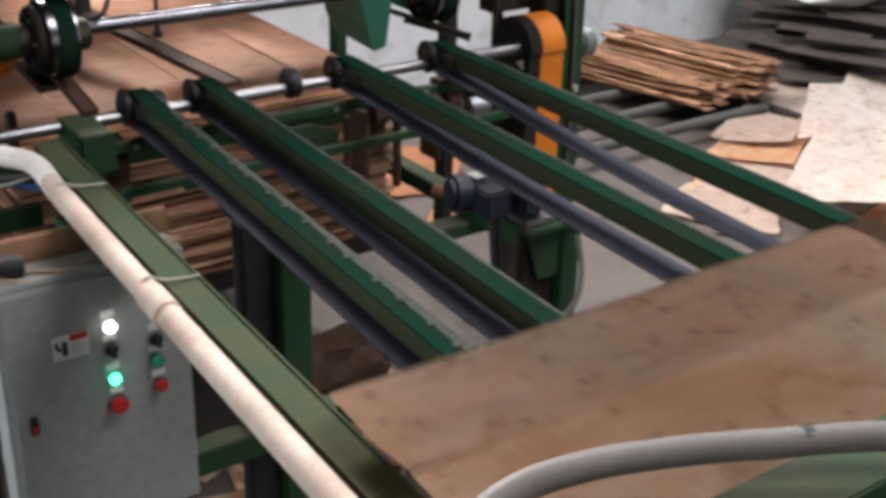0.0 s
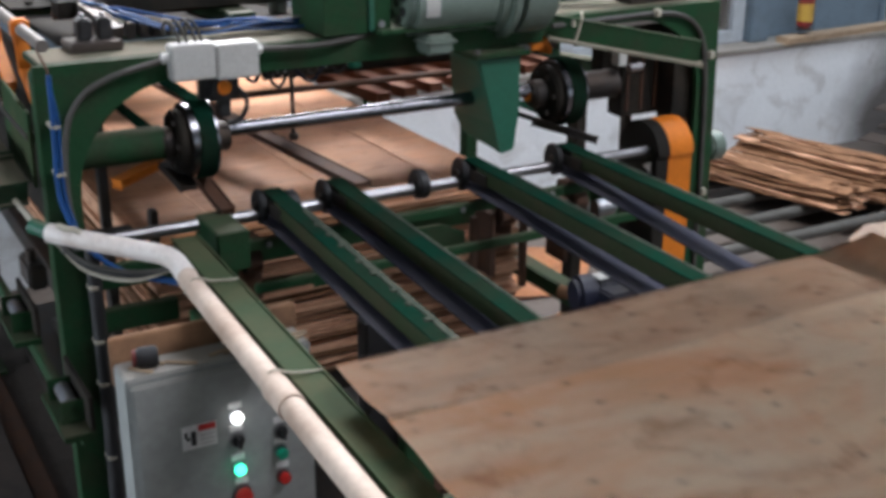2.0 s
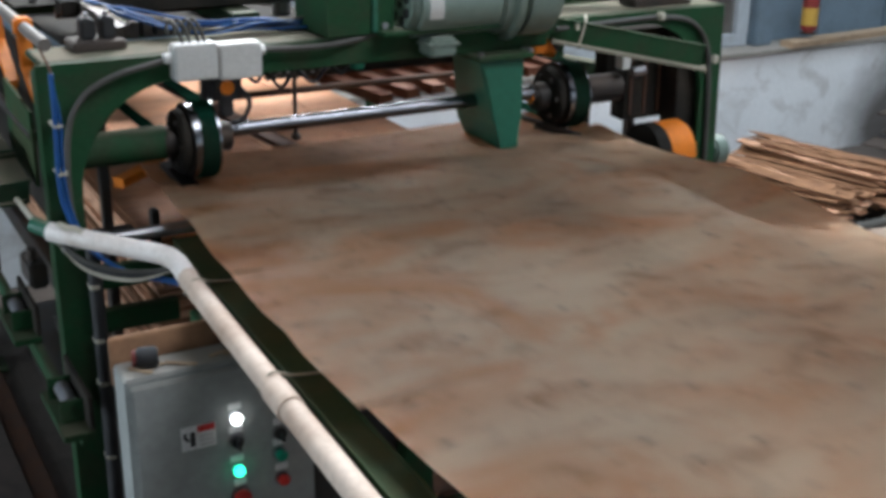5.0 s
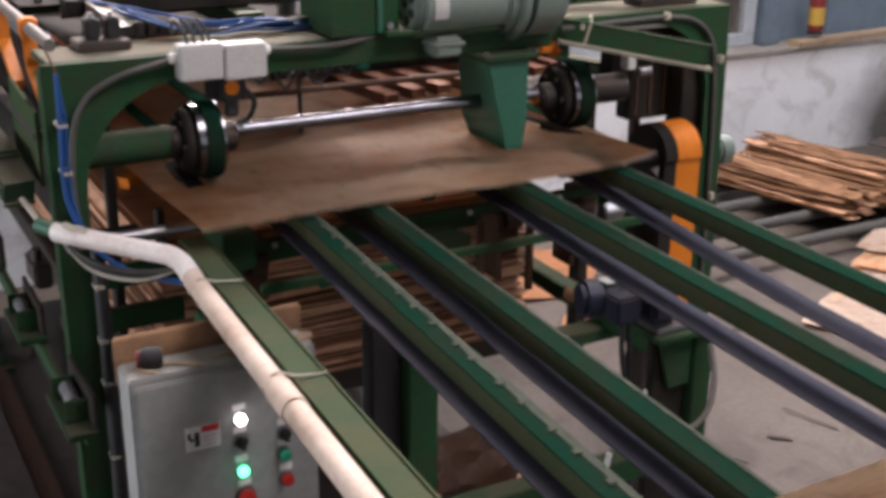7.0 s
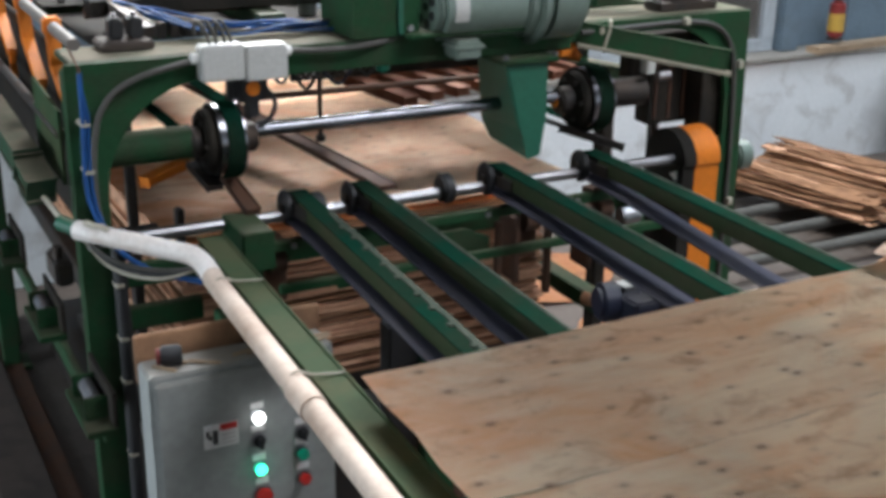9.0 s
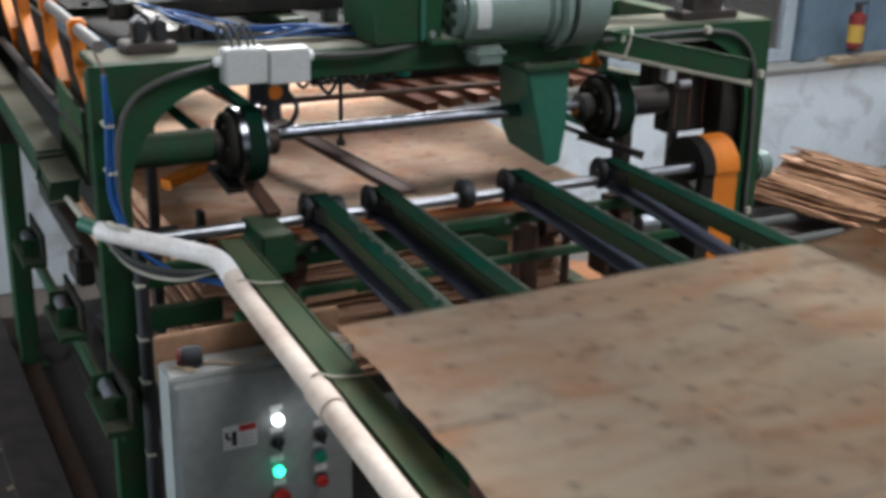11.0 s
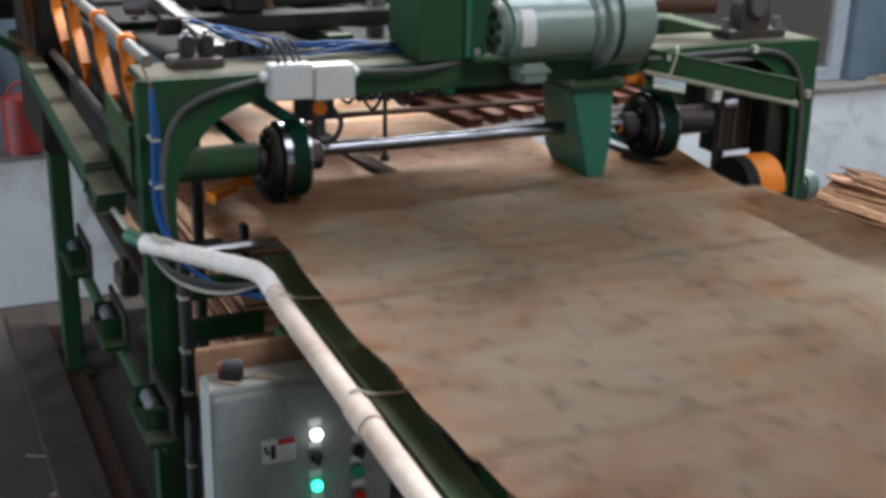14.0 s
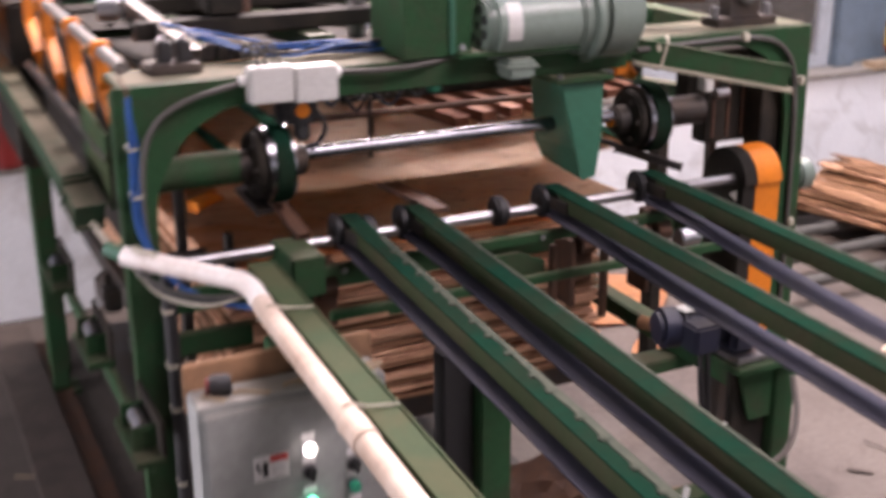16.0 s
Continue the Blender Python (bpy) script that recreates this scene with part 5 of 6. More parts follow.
solid("flexible_conduit", tube(B(), [(1.885, 2.06, 0.90), (1.88, 2.03, 0.82), (1.85, 2.01, 0.75), (1.80, 2.02, 0.705), (1.74, 2.06, 0.69), (1.69, 2.11, 0.71)], 0.0075, 8), GREYHOSE, "grey flexible conduit looping from the motor stand", "conduit", at=(1.80, 2.02, 0.7))
part("white_stub", bx(B(), 1.716, 1.724, 2.088, 2.096, 0.70, 0.80, 0.002), WHITE, st, "white plastic strip")

# bridge beam and hose over the near end of the feed belts
br = thing("bridge_beam", (1.3, 0.62, 1.37), "green steel bridge beam across the feed belts", "beam")
part("beam", bx(B(), 0.70, 2.2, 0.585, 0.665, 1.37, 1.42, 0.003), GREEN, br)
for x in (2.13,):
    part("beam_leg", bx(B(), x, x + 0.07, 0.59, 0.66, 0.0, 1.368), GREEN, br)
part("beam_plate", bx(B(), 0.80, 1.3, 0.535, 0.583, 1.38, 1.387, 0.002), DARK_STEEL, br)
hose = thing("suction_hose", (0.8, 0.7, 1.5), "thick grey hose laid over the bridge beam", "hose")
hp = [(0.50, 0.70, 1.36), (0.55, 0.745, 1.42), (0.62, 0.752, 1.445), (0.70, 0.738, 1.45), (0.77, 0.715, 1.45), (0.83, 0.69, 1.45), (0.88, 0.662, 1.452), (0.94, 0.63, 1.455), (1.05, 0.57, 1.46), (1.3, 0.52, 1.455)]
part("hose_run", tube(B(), hp, 0.0155, 16), GREYHOSE, hose)
part("end_cuff", tube(B(), [(0.487, 0.688, 1.345), (0.50, 0.70, 1.36), (0.515, 0.714, 1.378)], 0.019, 16, straight=True), RUBBER, hose, "black rubber end cuff")
part("hose_clamp", tube(B(), [(0.506, 0.706, 1.367), (0.511, 0.711, 1.373)], 0.021, 16, straight=True), STEEL, hose, "steel worm clamp")
part("dark_band", tube(B(), [(0.905, 0.650, 1.4534), (0.915, 0.645, 1.4536)], 0.0162, 16, straight=True), RUBBER, hose, "dark smear round the hose")

# ---- veneer: the stack in the machine ----
stack = thing("veneer_stack", (1.27, 4.0, 0.62), "tall stack of brown veneer sheets with ragged edges inside the machine", "veneer stack")
SX0, SX1, SY0, SY1 = 0.745, 1.80, 2.80, 5.24


def layer(z, th, seed, mtl, x0=SX0, x1=SX1, y0=SY0, y1=SY1, droop=0.004):
    rnd = random.Random(seed)
    b = B()
    nx = 16
    ph, amp = rnd.uniform(0, 6), rnd.uniform(0.3, 1.0) * droop
    dx0, dx1 = rnd.uniform(-0.014, 0.014), rnd.uniform(-0.014, 0.014)
    dy = rnd.uniform(-0.025, 0.022)
    tilt = rnd.uniform(-0.012, 0.012)
    grid = []
    for j, y in enumerate((y0 + dy, y0 + dy + 0.12, (y0 + y1) / 2, y1 - dy)):
        row = []
        for i in range(nx + 1):
            u = i / nx
            x = x0 + dx0 + (x1 + dx1 - x0 - dx0) * u
            yy = y + (tilt * (u - 0.5) + 0.004 * math.sin(9 * u + ph) if j == 0 else 0)
            zz = z + (amp * math.sin(5.5 * u + ph) * (1.0 if j < 2 else 0.4))
            row.append((b.verts.new((x, yy, zz)), b.verts.new((x, yy, zz + th))))
        grid.append(row)
    for j in range(3):
        for i in range(nx):
            p, q, r, s = grid[j][i], grid[j][i + 1], grid[j + 1][i + 1], grid[j + 1][i]
            b.faces.new((p[1], q[1], r[1], s[1]))
            b.faces.new((s[0], r[0], q[0], p[0]))
    for i in range(nx):
        p, q = grid[0][i], grid[0][i + 1]
        b.faces.new((p[0], q[0], q[1], p[1]))
        p, q = grid[3][i], grid[3][i + 1]
        b.faces.new((q[0], p[0], p[1], q[1]))
    for j in range(3):
        p, q = grid[j][0], grid[j + 1][0]
        b.faces.new((q[0], p[0], p[1], q[1]))
        p, q = grid[j][nx], grid[j + 1][nx]
        b.faces.new((p[0], q[0], q[1], p[1]))
    return b


z = 0.655
k = 0
while z < 1.085:
    th = 0.005 + 0.005 * random.Random(900 + k).random()
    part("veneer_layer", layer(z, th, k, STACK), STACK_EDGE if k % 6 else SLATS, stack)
    z += th + 0.0016 + 0.004 * (random.Random(300 + k).random() ** 3)
    k += 1
for i in range(3):
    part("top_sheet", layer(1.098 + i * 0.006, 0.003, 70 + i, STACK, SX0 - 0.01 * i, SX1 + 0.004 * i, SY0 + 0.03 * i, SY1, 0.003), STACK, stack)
for i, x in enumerate((0.93, 1.30, 1.62)):
    part("seam_strip", bx(B(), x, x + 0.004, SY0 + 0.1, SY1 - 0.05, 1.1135, 1.1165, 0), STACK_EDGE, stack, "dark open seam between strips")
lift = thing("lift_table", (1.27, 4.0, 0), "dark steel lift table under the veneer stack", "lift table")
part("table_top", bx(B(), 0.70, 1.86, 2.86, 5.2, 0.56, 0.645, 0.004), DARK_STEEL, lift)
for x in (0.8, 1.7):
    part("scissor", bar(B(), (x, 3.0, 0.05), (x, 4.9, 0.55), 0.04, 0.07), DARK_STEEL, lift)
    part("scissor", bar(B(), (x + 0.06, 4.9, 0.05), (x + 0.06, 3.0, 0.55), 0.04, 0.07), DARK_STEEL, lift)
part("base", bx(B(), 0.7, 1.86, 2.86, 5.2, 0.0, 0.045, 0.004), DARK_STEEL, lift)
# boards and rubbish round the stack
solid("bearer_board", bx(B(), 1.98, 2.04, 2.35, 3.4, 0.70, 0.755, 0.004), GREEN, "green steel bearer beside the stack", "bearer", at=(2.0, 2.9, 0.7))
b = tube(B(), [(1.925, 2.74, 0.775), (1.985, 2.62, 0.775)], 0.02, 12, straight=True)
solid("wood_roller", b, SLATS, "short peeled wood roller beside the stack", "log", at=(1.95, 2.68, 0.757))
solid("bearer_board", bx(B(), 1.85, 2.10, 2.62, 2.70, 0.66, 0.70, 0.004), GREEN, "green steel bearer beside the stack", "bearer", at=(2.0, 2.66, 0.66))


# ---- loose veneer on the floor, bundles on the roller rails ----
def rail_roller(y):
    b = cy(B(), (3.4, y, 0.095), (5.1, y, 0.095), 0.030, 20, bev=0.004)
    ob = solid("floor_roller", b, CABLE, "grey steel roller lying across the floor track", "roller", group="rollers under the bundles", at=(4.25, y, 0.095))
    return ob


for y in (5.0, 4.71, 4.41, 4.12):
    rail_roller(y)
for x in (3.38, 5.1):
    solid("roller_track", bx(B(), x, x + 0.05, 3.9, 5.3, 0.0, 0.11, 0.003), DARK_STEEL, "dark steel track under the rollers", "track", at=(x, 4.6, 0))


def veneer_bundle(cx, cy_, ang, length, w, h, seed, label):
    t = thing("veneer_bundle", (cx, cy_, 0.127), label, "veneer bundle", "bundles")
    rnd = random.Random(seed)
    c, s = math.cos(ang), math.sin(ang)
    n = int(h / 0.0085)
    for k in range(n):
        zz = 0.132 + k * 0.0083
        wid = w * (1 - 0.35 * (k / n) ** 2)
        rows = 4 if k % 2 else 3
        for j in range(rows):
            u0 = -wid / 2 + wid * j / rows + rnd.uniform(-0.02, 0.02)
            u1 = u0 + wid / rows * rnd.uniform(0.8, 1.05)
            l0, l1 = -length / 2 + rnd.uniform(-0.08, 0.08), length / 2 + rnd.uniform(-0.09, 0.08)
            b = B()
            ph = rnd.uniform(0, 6)
            seg = 5
            rows_v = []
            for i in range(seg + 1):
                f = i / seg
                ll = l0 + (l1 - l0) * f
                dz = 0.010 * math.sin(3 * f + ph) + (0.02 * (abs(f - 0.5) * 2) ** 2 * (k / n - 0.4))
                cr = rnd.uniform(-0.008, 0.008)
                rows_v.append([b.verts.new((cx + c * ll - s * u, cy_ + s * ll + c * u, max(zz + dz + d + e, 0.13))) for u, d, e in ((u0, 0, cr), (u1, 0, -cr), (u1, 0.005, -cr), (u0, 0.005, cr))])
            for p, q in zip(rows_v, rows_v[1:]):
                for m in range(4):
                    b.faces.new((p[m], p[(m + 1) % 4], q[(m + 1) % 4], q[m]))
            b.faces.new(rows_v[0][::-1])
            b.faces.new(rows_v[-1])
            part("strip", b, SLATS if (k + 2 * j) % 5 else STACK_EDGE, t)
    return t


veneer_bundle(4.69, 4.68, radians(-77), 0.88, 0.27, 0.13, 5, "loose bundle of rough reddish-brown veneer strips on rollers")
veneer_bundle(5.02, 4.65, radians(-75), 0.90, 0.34, 0.20, 6, "thicker bundle of rough brown veneer strips on rollers")


def floor_sheet(pts, z, seed, label, mtl=None):
    """A thin curled veneer sheet with four corners (in order) on the floor."""
    rnd = random.Random(seed)
    b = B()
    n = 10
    g = []
    ph = rnd.uniform(0, 6)
    for j in range(n + 1):
        v = j / n
        row = []
        for i in range(n + 1):
            u = i / n
            x = (1 - u) * (1 - v) * pts[0][0] + u * (1 - v) * pts[1][0] + u * v * pts[2][0] + (1 - u) * v * pts[3][0]
            y = (1 - u) * (1 - v) * pts[0][1] + u * (1 - v) * pts[1][1] + u * v * pts[2][1] + (1 - u) * v * pts[3][1]
            zz = z + 0.007 * (1 + math.sin(5 * u + 2 * v + ph)) + 0.010 * (abs(u - 0.5) * 2) ** 3 * (0.5 + 0.5 * math.sin(ph))
            row.append(b.verts.new((x + rnd.uniform(-0.006, 0.006), y + rnd.uniform(-0.006, 0.006), zz)))
        g.append(row)
    for j in range(n):
        for i in range(n):
            b.faces.new((g[j][i], g[j][i + 1], g[j + 1][i + 1], g[j + 1][i]))
    bmesh.ops.solidify(b, geom=b.faces[:], thickness=0.003)
    cx, cy_ = sum(p[0] for p in pts) / 4, sum(p[1] for p in pts) / 4
    return solid("floor_veneer", b, mtl or FLOOR_VENEER, label, "veneer sheet", group="loose sheets on the floor", at=(cx, cy_, z))


floor_sheet([(4.5, 3.95), (4.88, 3.72), (4.30, 3.30), (4.02, 3.62)], 0.006, 1, "pale worn veneer sheet lying flat on the concrete", SHEET_A)
floor_sheet([(4.08, 3.70), (4.40, 3.42), (3.98, 3.05), (3.70, 3.50)], 0.010, 2, "torn grey-pink veneer sheet at the edge of the heap")
floor_sheet([(5.50, 4.43), (5.70, 4.22), (4.78, 3.67), (4.50, 3.96)], 0.075, 3, "broad grey-pink veneer sheet on the heap")
floor_sheet([(5.45, 4.30), (5.6, 4.1), (4.60, 3.50), (4.37, 3.86)], 0.048, 4, "cream veneer sheet under its neighbours", SHEET_DULL)
floor_sheet([(5.40, 4.1), (5.5, 3.9), (4.42, 3.32), (4.20, 3.76)], 0.026, 12, "pale veneer sheet low in the heap")
floor_sheet([(5.64, 4.26), (5.86, 4.10), (5.02, 3.50), (4.80, 3.66)], 0.112, 5, "narrow whitish veneer sheet over its neighbour", FLOOR_PALE)
floor_sheet([(5.86, 4.17), (6.20, 3.95), (4.40, 2.80), (4.02, 3.12)], 0.145, 7, "long speckled whitish veneer sheet curled on top of the heap", FLOOR_PALE)
floor_sheet([(6.35, 4.0), (6.55, 3.65), (5.0, 2.6), (4.62, 2.86)], 0.085, 8, "pale grey veneer sheet sliding off the heap")
floor_sheet([(5.6, 3.2), (5.3, 2.7), (4.2, 2.5), (4.3, 2.95)], 0.02, 9, "orange-tinted veneer sheet on the concrete", SHEET_A)
floor_sheet([(3.05, 4.25), (3.45, 4.05), (3.2, 3.75), (2.75, 3.95)], 0.006, 21, "dusty brown veneer piece lying behind the stack", STACK)
floor_sheet([(3.16, 4.83), (3.40, 4.58), (3.08, 4.20), (2.71, 4.30)], 0.012, 22, "dull tan veneer piece lying behind the stack", STACK)
heap = thing("old_veneer_heap", (6.3, 4.7, 0), "heap of dark old veneer strips by the wall", "veneer heap")
rnd = random.Random(77)
for k in range(46):
    x, y = rnd.uniform(5.75, 6.9), rnd.uniform(4.2, 5.0)
    a = radians(rnd.uniform(-75, -35))
    ln = rnd.uniform(0.5, 0.7)
    zz = 0.01 + k * 0.0085
    part("strip", bar(B(), (x - ln * math.cos(a) * 0.5, y - ln * math.sin(a) * 0.5, zz + rnd.uniform(0, 0.03)), (x + ln * math.cos(a) * 0.5, y + ln * math.sin(a) * 0.5, zz + rnd.uniform(0, 0.03)), rnd.uniform(0.08, 0.22), 0.008, 0), DARK_WOOD, heap)
sack = bmesh.ops.create_icosphere
b = B()
sack(b, subdivisions=3, radius=1.0)
for v in b.verts:
    n3 = noise.noise(v.co * 2.2)
    v.co = Vector((6.35 + v.co.x * 0.42 * (1 + 0.2 * n3), 4.75 + v.co.y * 0.34 * (1 + 0.2 * n3), 0.50 + v.co.z * 0.10 * (1 + 0.3 * n3)))
solid("grey_sack", b, BOXGREY, "limp grey sack thrown on the old veneer heap", "sack", at=(6.35, 4.75, 0.42))
solid("thin_rod", cy(B(), (5.25, 4.30, 0.012), (5.8, 4.62, 0.012), 0.008, 8), CABLE, "thin grey rod on the floor by the bundles", "rod", at=(5.5, 4.45, 0.012))
solid("thin_rod", cy(B(), (5.75, 3.98, 0.012), (6.5, 4.28, 0.012), 0.008, 8), CABLE, "thin grey rod on the floor by the heap", "rod", at=(6.1, 4.13, 0.012))

# chips and slivers on the floor round the machine
for k in range(90):
    rnd = random.Random(1000 + k)
    if k < 55:
        x, y = rnd.uniform(0.9, 2.3), rnd.uniform(2.3, 3.3)
    elif k < 70:
        x, y = rnd.uniform(-0.4, 0.45), rnd.uniform(2.9, 4.4)
    else:
        x, y = rnd.uniform(2.5, 4.6), rnd.uniform(2.0, 3.6)
    a, ln = rnd.uniform(0, 3.14), rnd.uniform(0.05, 0.22)
    solid("veneer_sliver", bar(B(), (x, y, 0.006), (x + ln * math.cos(a), y + ln * math.sin(a), 0.008 + rnd.uniform(0, 0.02)), rnd.uniform(0.006, 0.03), 0.003, 0), (SLATS if k % 3 else PLANK) if k < 70 else DARK_WOOD, "thin broken veneer sliver on the floor", "wood sliver", group="slivers on the floor", at=(x, y, 0.006))

for k in range(70):
    rnd = random.Random(4000 + k)
    x, y = rnd.uniform(0.95, 2.0), rnd.uniform(2.15, 3.0)
    a, ln = rnd.uniform(0, 3.14), rnd.uniform(0.06, 0.26)
    solid("veneer_sliver", bar(B(), (x, y, 0.008), (x + ln * math.cos(a), y + ln * math.sin(a), 0.012 + rnd.uniform(0, 0.05)), rnd.uniform(0.008, 0.045), 0.003, 0), (PLANK, STACK_EDGE, SLATS)[k % 3], "torn veneer sliver in the litter under the belts", "wood sliver", group="litter under the belts", at=(x, y, 0.008))
wb = thing("wood_offcut", (1.32, 2.42, 0.0), "short round wood offcut lying in the litter", "wood offcut")
part("log", cy(B(), (1.28, 2.40, 0.035), (1.42, 2.50, 0.035), 0.034, 14, bev=0.004), RUST, wb, "dark bark")
part("cut_end", cy(B(), (1.277, 2.398, 0.035), (1.2795, 2.3998, 0.035), 0.029, 14), PLANK, wb, "pale sawn end")

# window ledge things
fe = thing("fire_extinguisher", (5.69, WY + 0.02, 0.724), "red fire extinguisher with a yellow label on the ledge", "fire extinguisher")
febody = part("body", cy(B(), (5.69, WY + 0.02, 0.80), (5.69, WY + 0.02, 1.03), 0.05, 24, bev=0.018), DARK_RED, fe)
part("label", ring(B(), (5.69, WY + 0.02, 0.90), (0, 0, 1), 0.0502, 0.0515, 0.11, 28), YELLOW, febody, "yellow paper label")
b = cy(B(), (5.69, WY + 0.02, 1.03), (5.69, WY + 0.02, 1.08), 0.022, 14)
bx(b, 5.66, 5.76, WY + 0.01, WY + 0.03, 1.075, 1.09, 0.003)
part("valve", b, DARK_STEEL, fe)
solid("ledge_board", bar(B(), (5.5, WY + 0.0, 0.742), (6.5, WY + 0.06, 0.742), 0.10, 0.035, 0.004), PLANK, "rough pale board lying on the window ledge", "board", at=(6, WY, 0.73))
part("foot_ring", cy(B(), (5.69, WY + 0.02, 0.79), (5.69, WY + 0.02, 0.80), 0.05, 20), DARK_STEEL, fe)
# the can stands in shade, which its darker red already includes
can = thing("red_can", (0.5, WY + 0.03, 0.724), "red can on the window ledge, its colour darkened for shade", "can")
part("body", cy(B(), (0.50, WY + 0.02, 0.726), (0.50, WY + 0.02, 0.98), 0.09, 24, bev=0.01), DARK_RED, can)
part("handle", tube(B(), [(0.44, WY + 0.02, 0.98), (0.47, WY + 0.02, 1.03), (0.53, WY + 0.02, 1.03), (0.56, WY + 0.02, 0.98)], 0.008, 8), DARK_RED, can)
wheel = thing("orange_guard", (0.22, 4.3, 1.3), "round orange belt cover behind the side beam", "machine guard")
part("cover", cy(B(), (0.25, 4.35, 1.62), (0.33, 4.35, 1.62), 0.17, 36, bev=0.012), ORANGE, wheel)
part("support", bar(B(), (0.30, 4.35, 1.46), (0.413, 4.35, 1.38), 0.04, 0.03, 0.003), GREEN, wheel)
rd = thing("rear_drive", (0.2, 4.8, 0), "black greasy chain drive at the rear corner of the machine", "chain drive")
part("case", bx(B(), 0.06, 0.62, 4.86, 4.98, 1.42, 2.15, 0.012), DULL_BLACK, rd)
part("lower_case", bx(B(), 0.44, 0.62, 4.2, 4.85, 1.05, 1.60, 0.012), DULL_BLACK, rd)
part("post", bx(B(), 0.52, 0.60, 4.88, 4.96, 0.0, 1.415, 0.004), GREEN, rd, "green steel post")
part("ledge", bx(B(), 0.0, 0.52, 4.80, 4.855, 1.50, 1.56, 0.004), GREEN, rd)
for x in (0.15, 0.36):
    cog = part("sprocket", cy(B(), (x, 4.80, 1.75), (x, 4.855, 1.75), 0.085, 24, bev=0.006), RUST, rd, "rusty sprocket")
    part("hub", cy(B(), (x, 4.77, 1.75), (x, 4.80, 1.75), 0.03, 16, bev=0.004), STEEL, cog)
for k in range(9):
    part("chain_link", bx(B(), 0.235, 0.262, 4.81, 4.83, 1.30 + 0.05 * k, 1.338 + 0.05 * k, 0.006), STEEL, rd, "oily steel chain link")
bark = B()
bmesh.ops.create_icosphere(bark, subdivisions=3, radius=1.0)
for v in bark.verts:
    n3 = noise.noise(v.co * 3.1) + 0.5 * noise.noise(v.co * 7.0)
    v.co = Vector((1.72 + v.co.x * 0.15 * (1 + 0.3 * n3), 2.92 + v.co.y * 0.11 * (1 + 0.3 * n3), 0.165 + v.co.z * 0.12 * (1 + 0.35 * n3)))
solid("bark_lump", bark, RUST, "rough brown lump of bark and offcuts under the machine", "bark lump", at=(1.72, 2.92, 0.046))


# ---- the two moving sheets ----
def sheet(name, strips, mtl, label, seed, dull, dull_at):
    """strips: (far edge, near edge, left, right) in the sheet's own space, far edge of the sheet at y = 0."""
    e = thing(name, (0, 0, 0), label, "veneer sheet", "sheets on the belts")
    rnd = random.Random(seed)
    for k, (ya, yb, xl, xr) in enumerate(strips):
        b = B()
        nx, ny = 22, max(3, int((ya - yb) / 0.09))
        g = []
        for j in range(ny + 1):
            v = j / ny
            row = []
            for i in range(nx + 1):
                u = i / nx
                x = xl[0] + (xl[1] - xl[0]) * v
                x += 0.004 * math.sin(23 * (ya + (yb - ya) * v) + k) + 0.003 * math.sin(57 * (ya + (yb - ya) * v))
                xx = x + (xr[0] + (xr[1] - xr[0]) * v - x) * u
                yy = ya + (yb - ya) * v
                edge = k if v == 0 else k + 1 if v == 1 else 0
                if edge:
                    yy += 0.003 * math.sin(9 * u + 2.1 * edge) + 0.0014 * math.sin(41 * u + edge)
                if v == 0 and k:
                    yy -= 0.006 * max(0.0, 1 - 3.5 * u) ** 2
                zz = 0.0022 * math.sin(7 * u + 1.3 * yy + seed) + 0.0018 * math.sin(5 * yy + 3 * u + seed)
                curl = max(0.0, (u - 0.86) / 0.14)
                zz += 0.022 * curl ** 2 * (0.45 + 0.55 * math.cos(7.4 * yy))
                row.append(b.verts.new((xx, yy, zz)))
            g.append(row)
        for j in range(ny):
            for i in range(nx):
                b.faces.new((g[j][i], g[j][i + 1], g[j + 1][i + 1], g[j + 1][i]))
        bmesh.ops.solidify(b, geom=b.faces[:], thickness=0.0025)
        part("veneer_strip", b, dull if k in dull_at else SHEET_WARM if k > 2 else mtl, e)
    return e


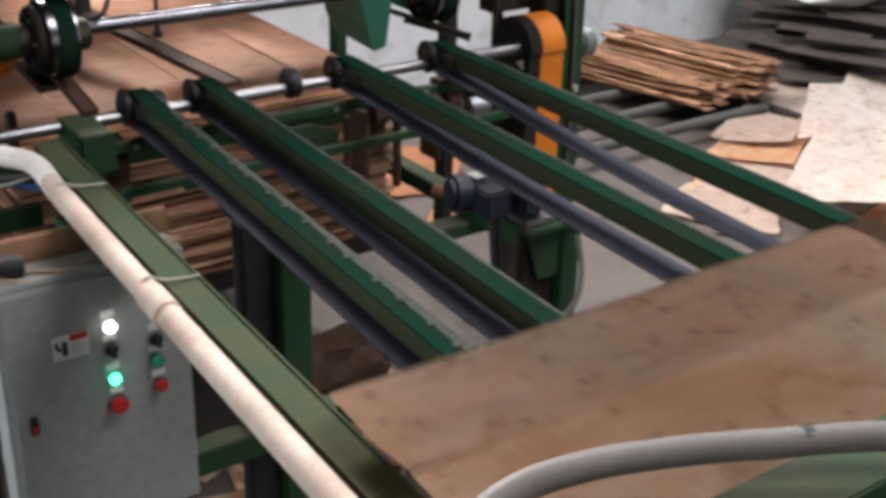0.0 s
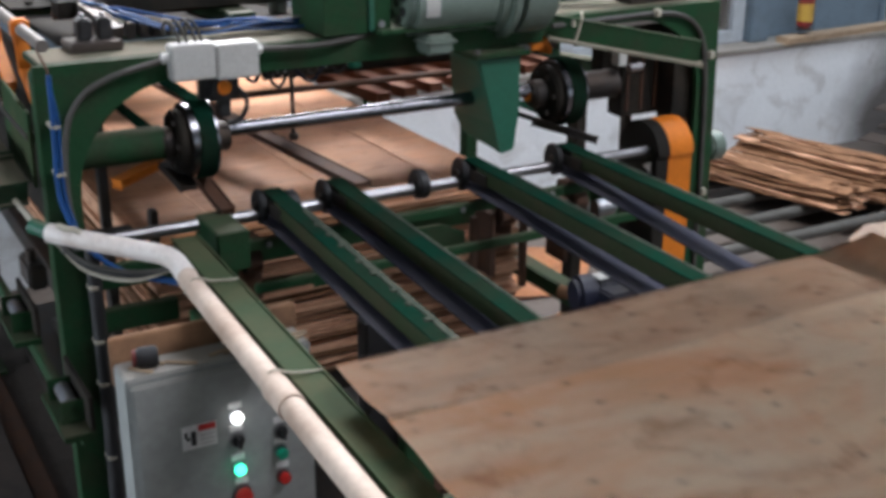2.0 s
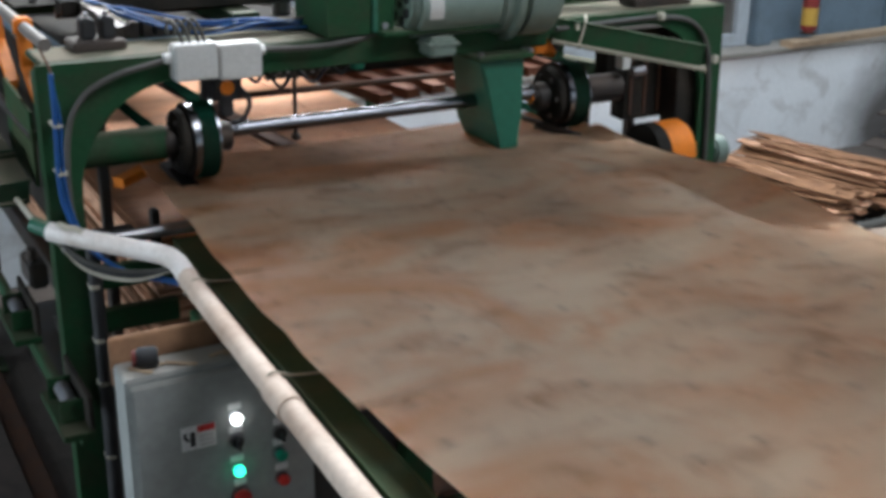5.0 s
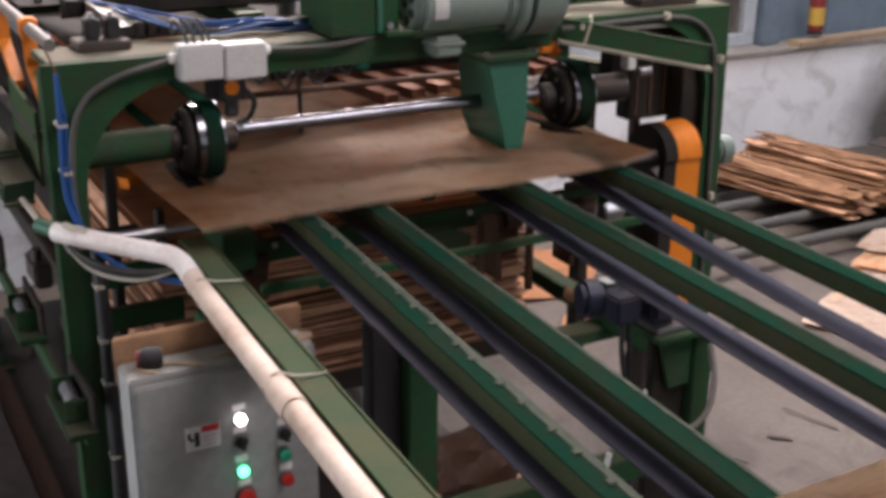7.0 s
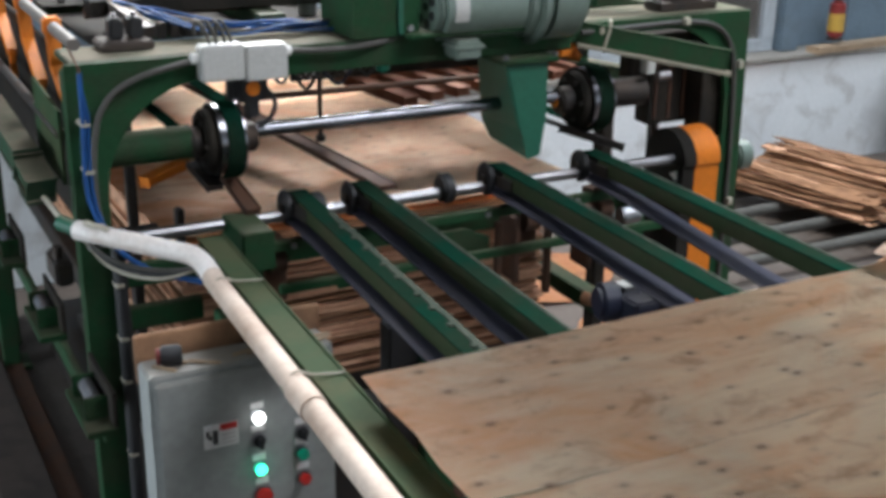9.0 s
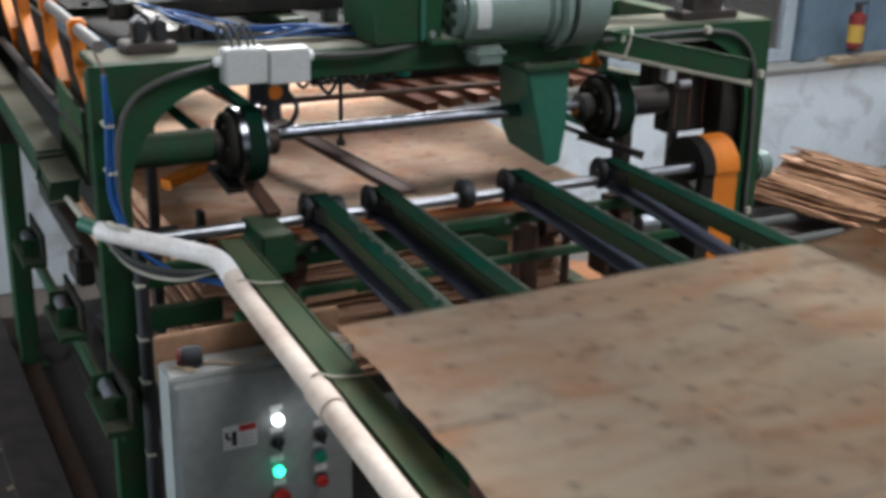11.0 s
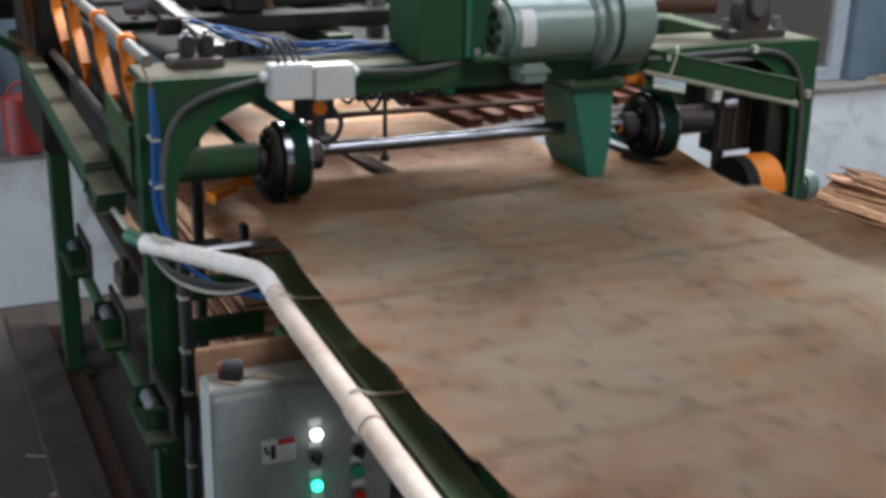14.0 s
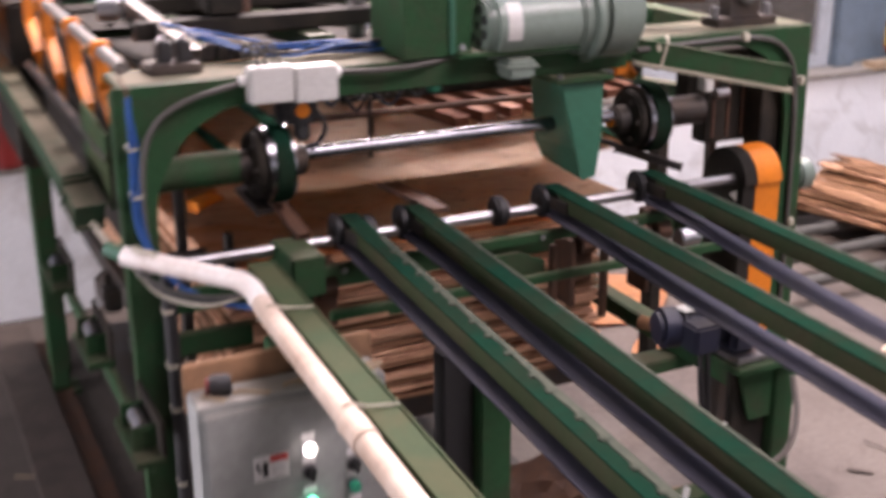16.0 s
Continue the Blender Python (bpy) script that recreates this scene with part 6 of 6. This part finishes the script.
SHEET1 = sheet("veneer_sheet", [
    (0.0, -0.205, (0.740, 0.728), (1.945, 1.952)),
    (-0.2052, -0.805, (0.726, 0.690), (1.985, 1.992)),
    (-0.8052, -1.42, (0.690, 0.668), (1.978, 1.975)),
    (-1.4203, -2.0, (0.680, 0.700), (1.965, 1.955)),
    (-2.0003, -2.44, (0.700, 0.720), (1.940, 1.905)),
], SHEET_A, "cream and orange veneer sheet of butted strips on the belts", 3, SHEET_DULL, (0,))
SHEET2 = sheet("veneer_sheet", [
    (0.0, -0.42, (0.738, 0.712), (1.985, 1.960)),
    (-0.4202, -0.812, (0.712, 0.692), (2.01, 1.985)),
    (-0.8165, -1.45, (0.690, 0.684), (1.985, 1.98)),
    (-1.451, -2.02, (0.690, 0.712), (1.96, 1.955)),
    (-2.021, -2.44, (0.712, 0.748), (1.945, 1.92)),
], SHEET_B, "pale knotty veneer sheet with an open crosswise seam", 4, SHEET_DULL, ())


def motions():
    zb, zs = 1.294, 1.124

    def drift(y):
        return 0.07 * (min(y, 2.2) - 2.15)
    one = [(0.0, 1.205), (0.3, 1.385), (0.6, 1.505), (0.9, 1.528), (1.5, 1.545), (1.9, 1.575), (2.1, 1.68), (2.4, 1.87), (2.7, 2.045), (2.9, 2.11), (3.2, 2.13), (3.9, 2.14), (4.15, 2.17), (4.4, 2.33),
           (4.8, 2.70), (5.3, 3.18), (5.8, 3.60), (6.3, 4.01), (6.5, 4.25), (6.7, 4.48), (7.0, 4.79), (7.2, 5.08), (7.35, 5.24), (7.5, 5.27), (7.9, 5.27)]
    rows = [(t, pose(drift(y), y, zb)) for t, y in one]
    rows += [(8.1, pose(drift(5), 5.27, 1.285, 0.3)), (8.3, pose(drift(5), 5.26, 1.235, 1.2)), (8.5, pose(drift(5), 5.25, 1.16, 0.9)), (8.65, pose(drift(5), 5.25, zs)), (9.0, pose(drift(5), 5.25, zs)), (16.0, pose(drift(5), 5.25, zs))]
    walk(SHEET1, rows)
    two = [(0.0, -1.5), (4.2, -0.6), (5.4, 0.25), (6.3, 0.90), (6.6, 0.99), (6.9, 1.004), (8.0, 1.008), (8.2, 1.13), (8.5, 1.32), (8.7, 1.44), (9.0, 1.595), (9.2, 1.61), (10.4, 1.62), (11.0, 1.82), (11.3, 2.065), (11.6, 2.18), (11.9, 2.195), (12.7, 2.197), (12.9, 2.235), (13.1, 2.325), (13.3, 2.43),
           (13.5, 2.532), (13.7, 2.61), (13.9, 2.735), (14.2, 3.05), (14.4, 3.305), (14.6, 3.59), (14.8, 3.855), (15.0, 4.07), (15.2, 4.28), (15.4, 4.51), (15.5, 4.63), (15.7, 4.87), (15.9, 5.10), (16.0, 5.20)]
    walk(SHEET2, [(t, pose(drift(y), y, zb)) for t, y in two])


motions()
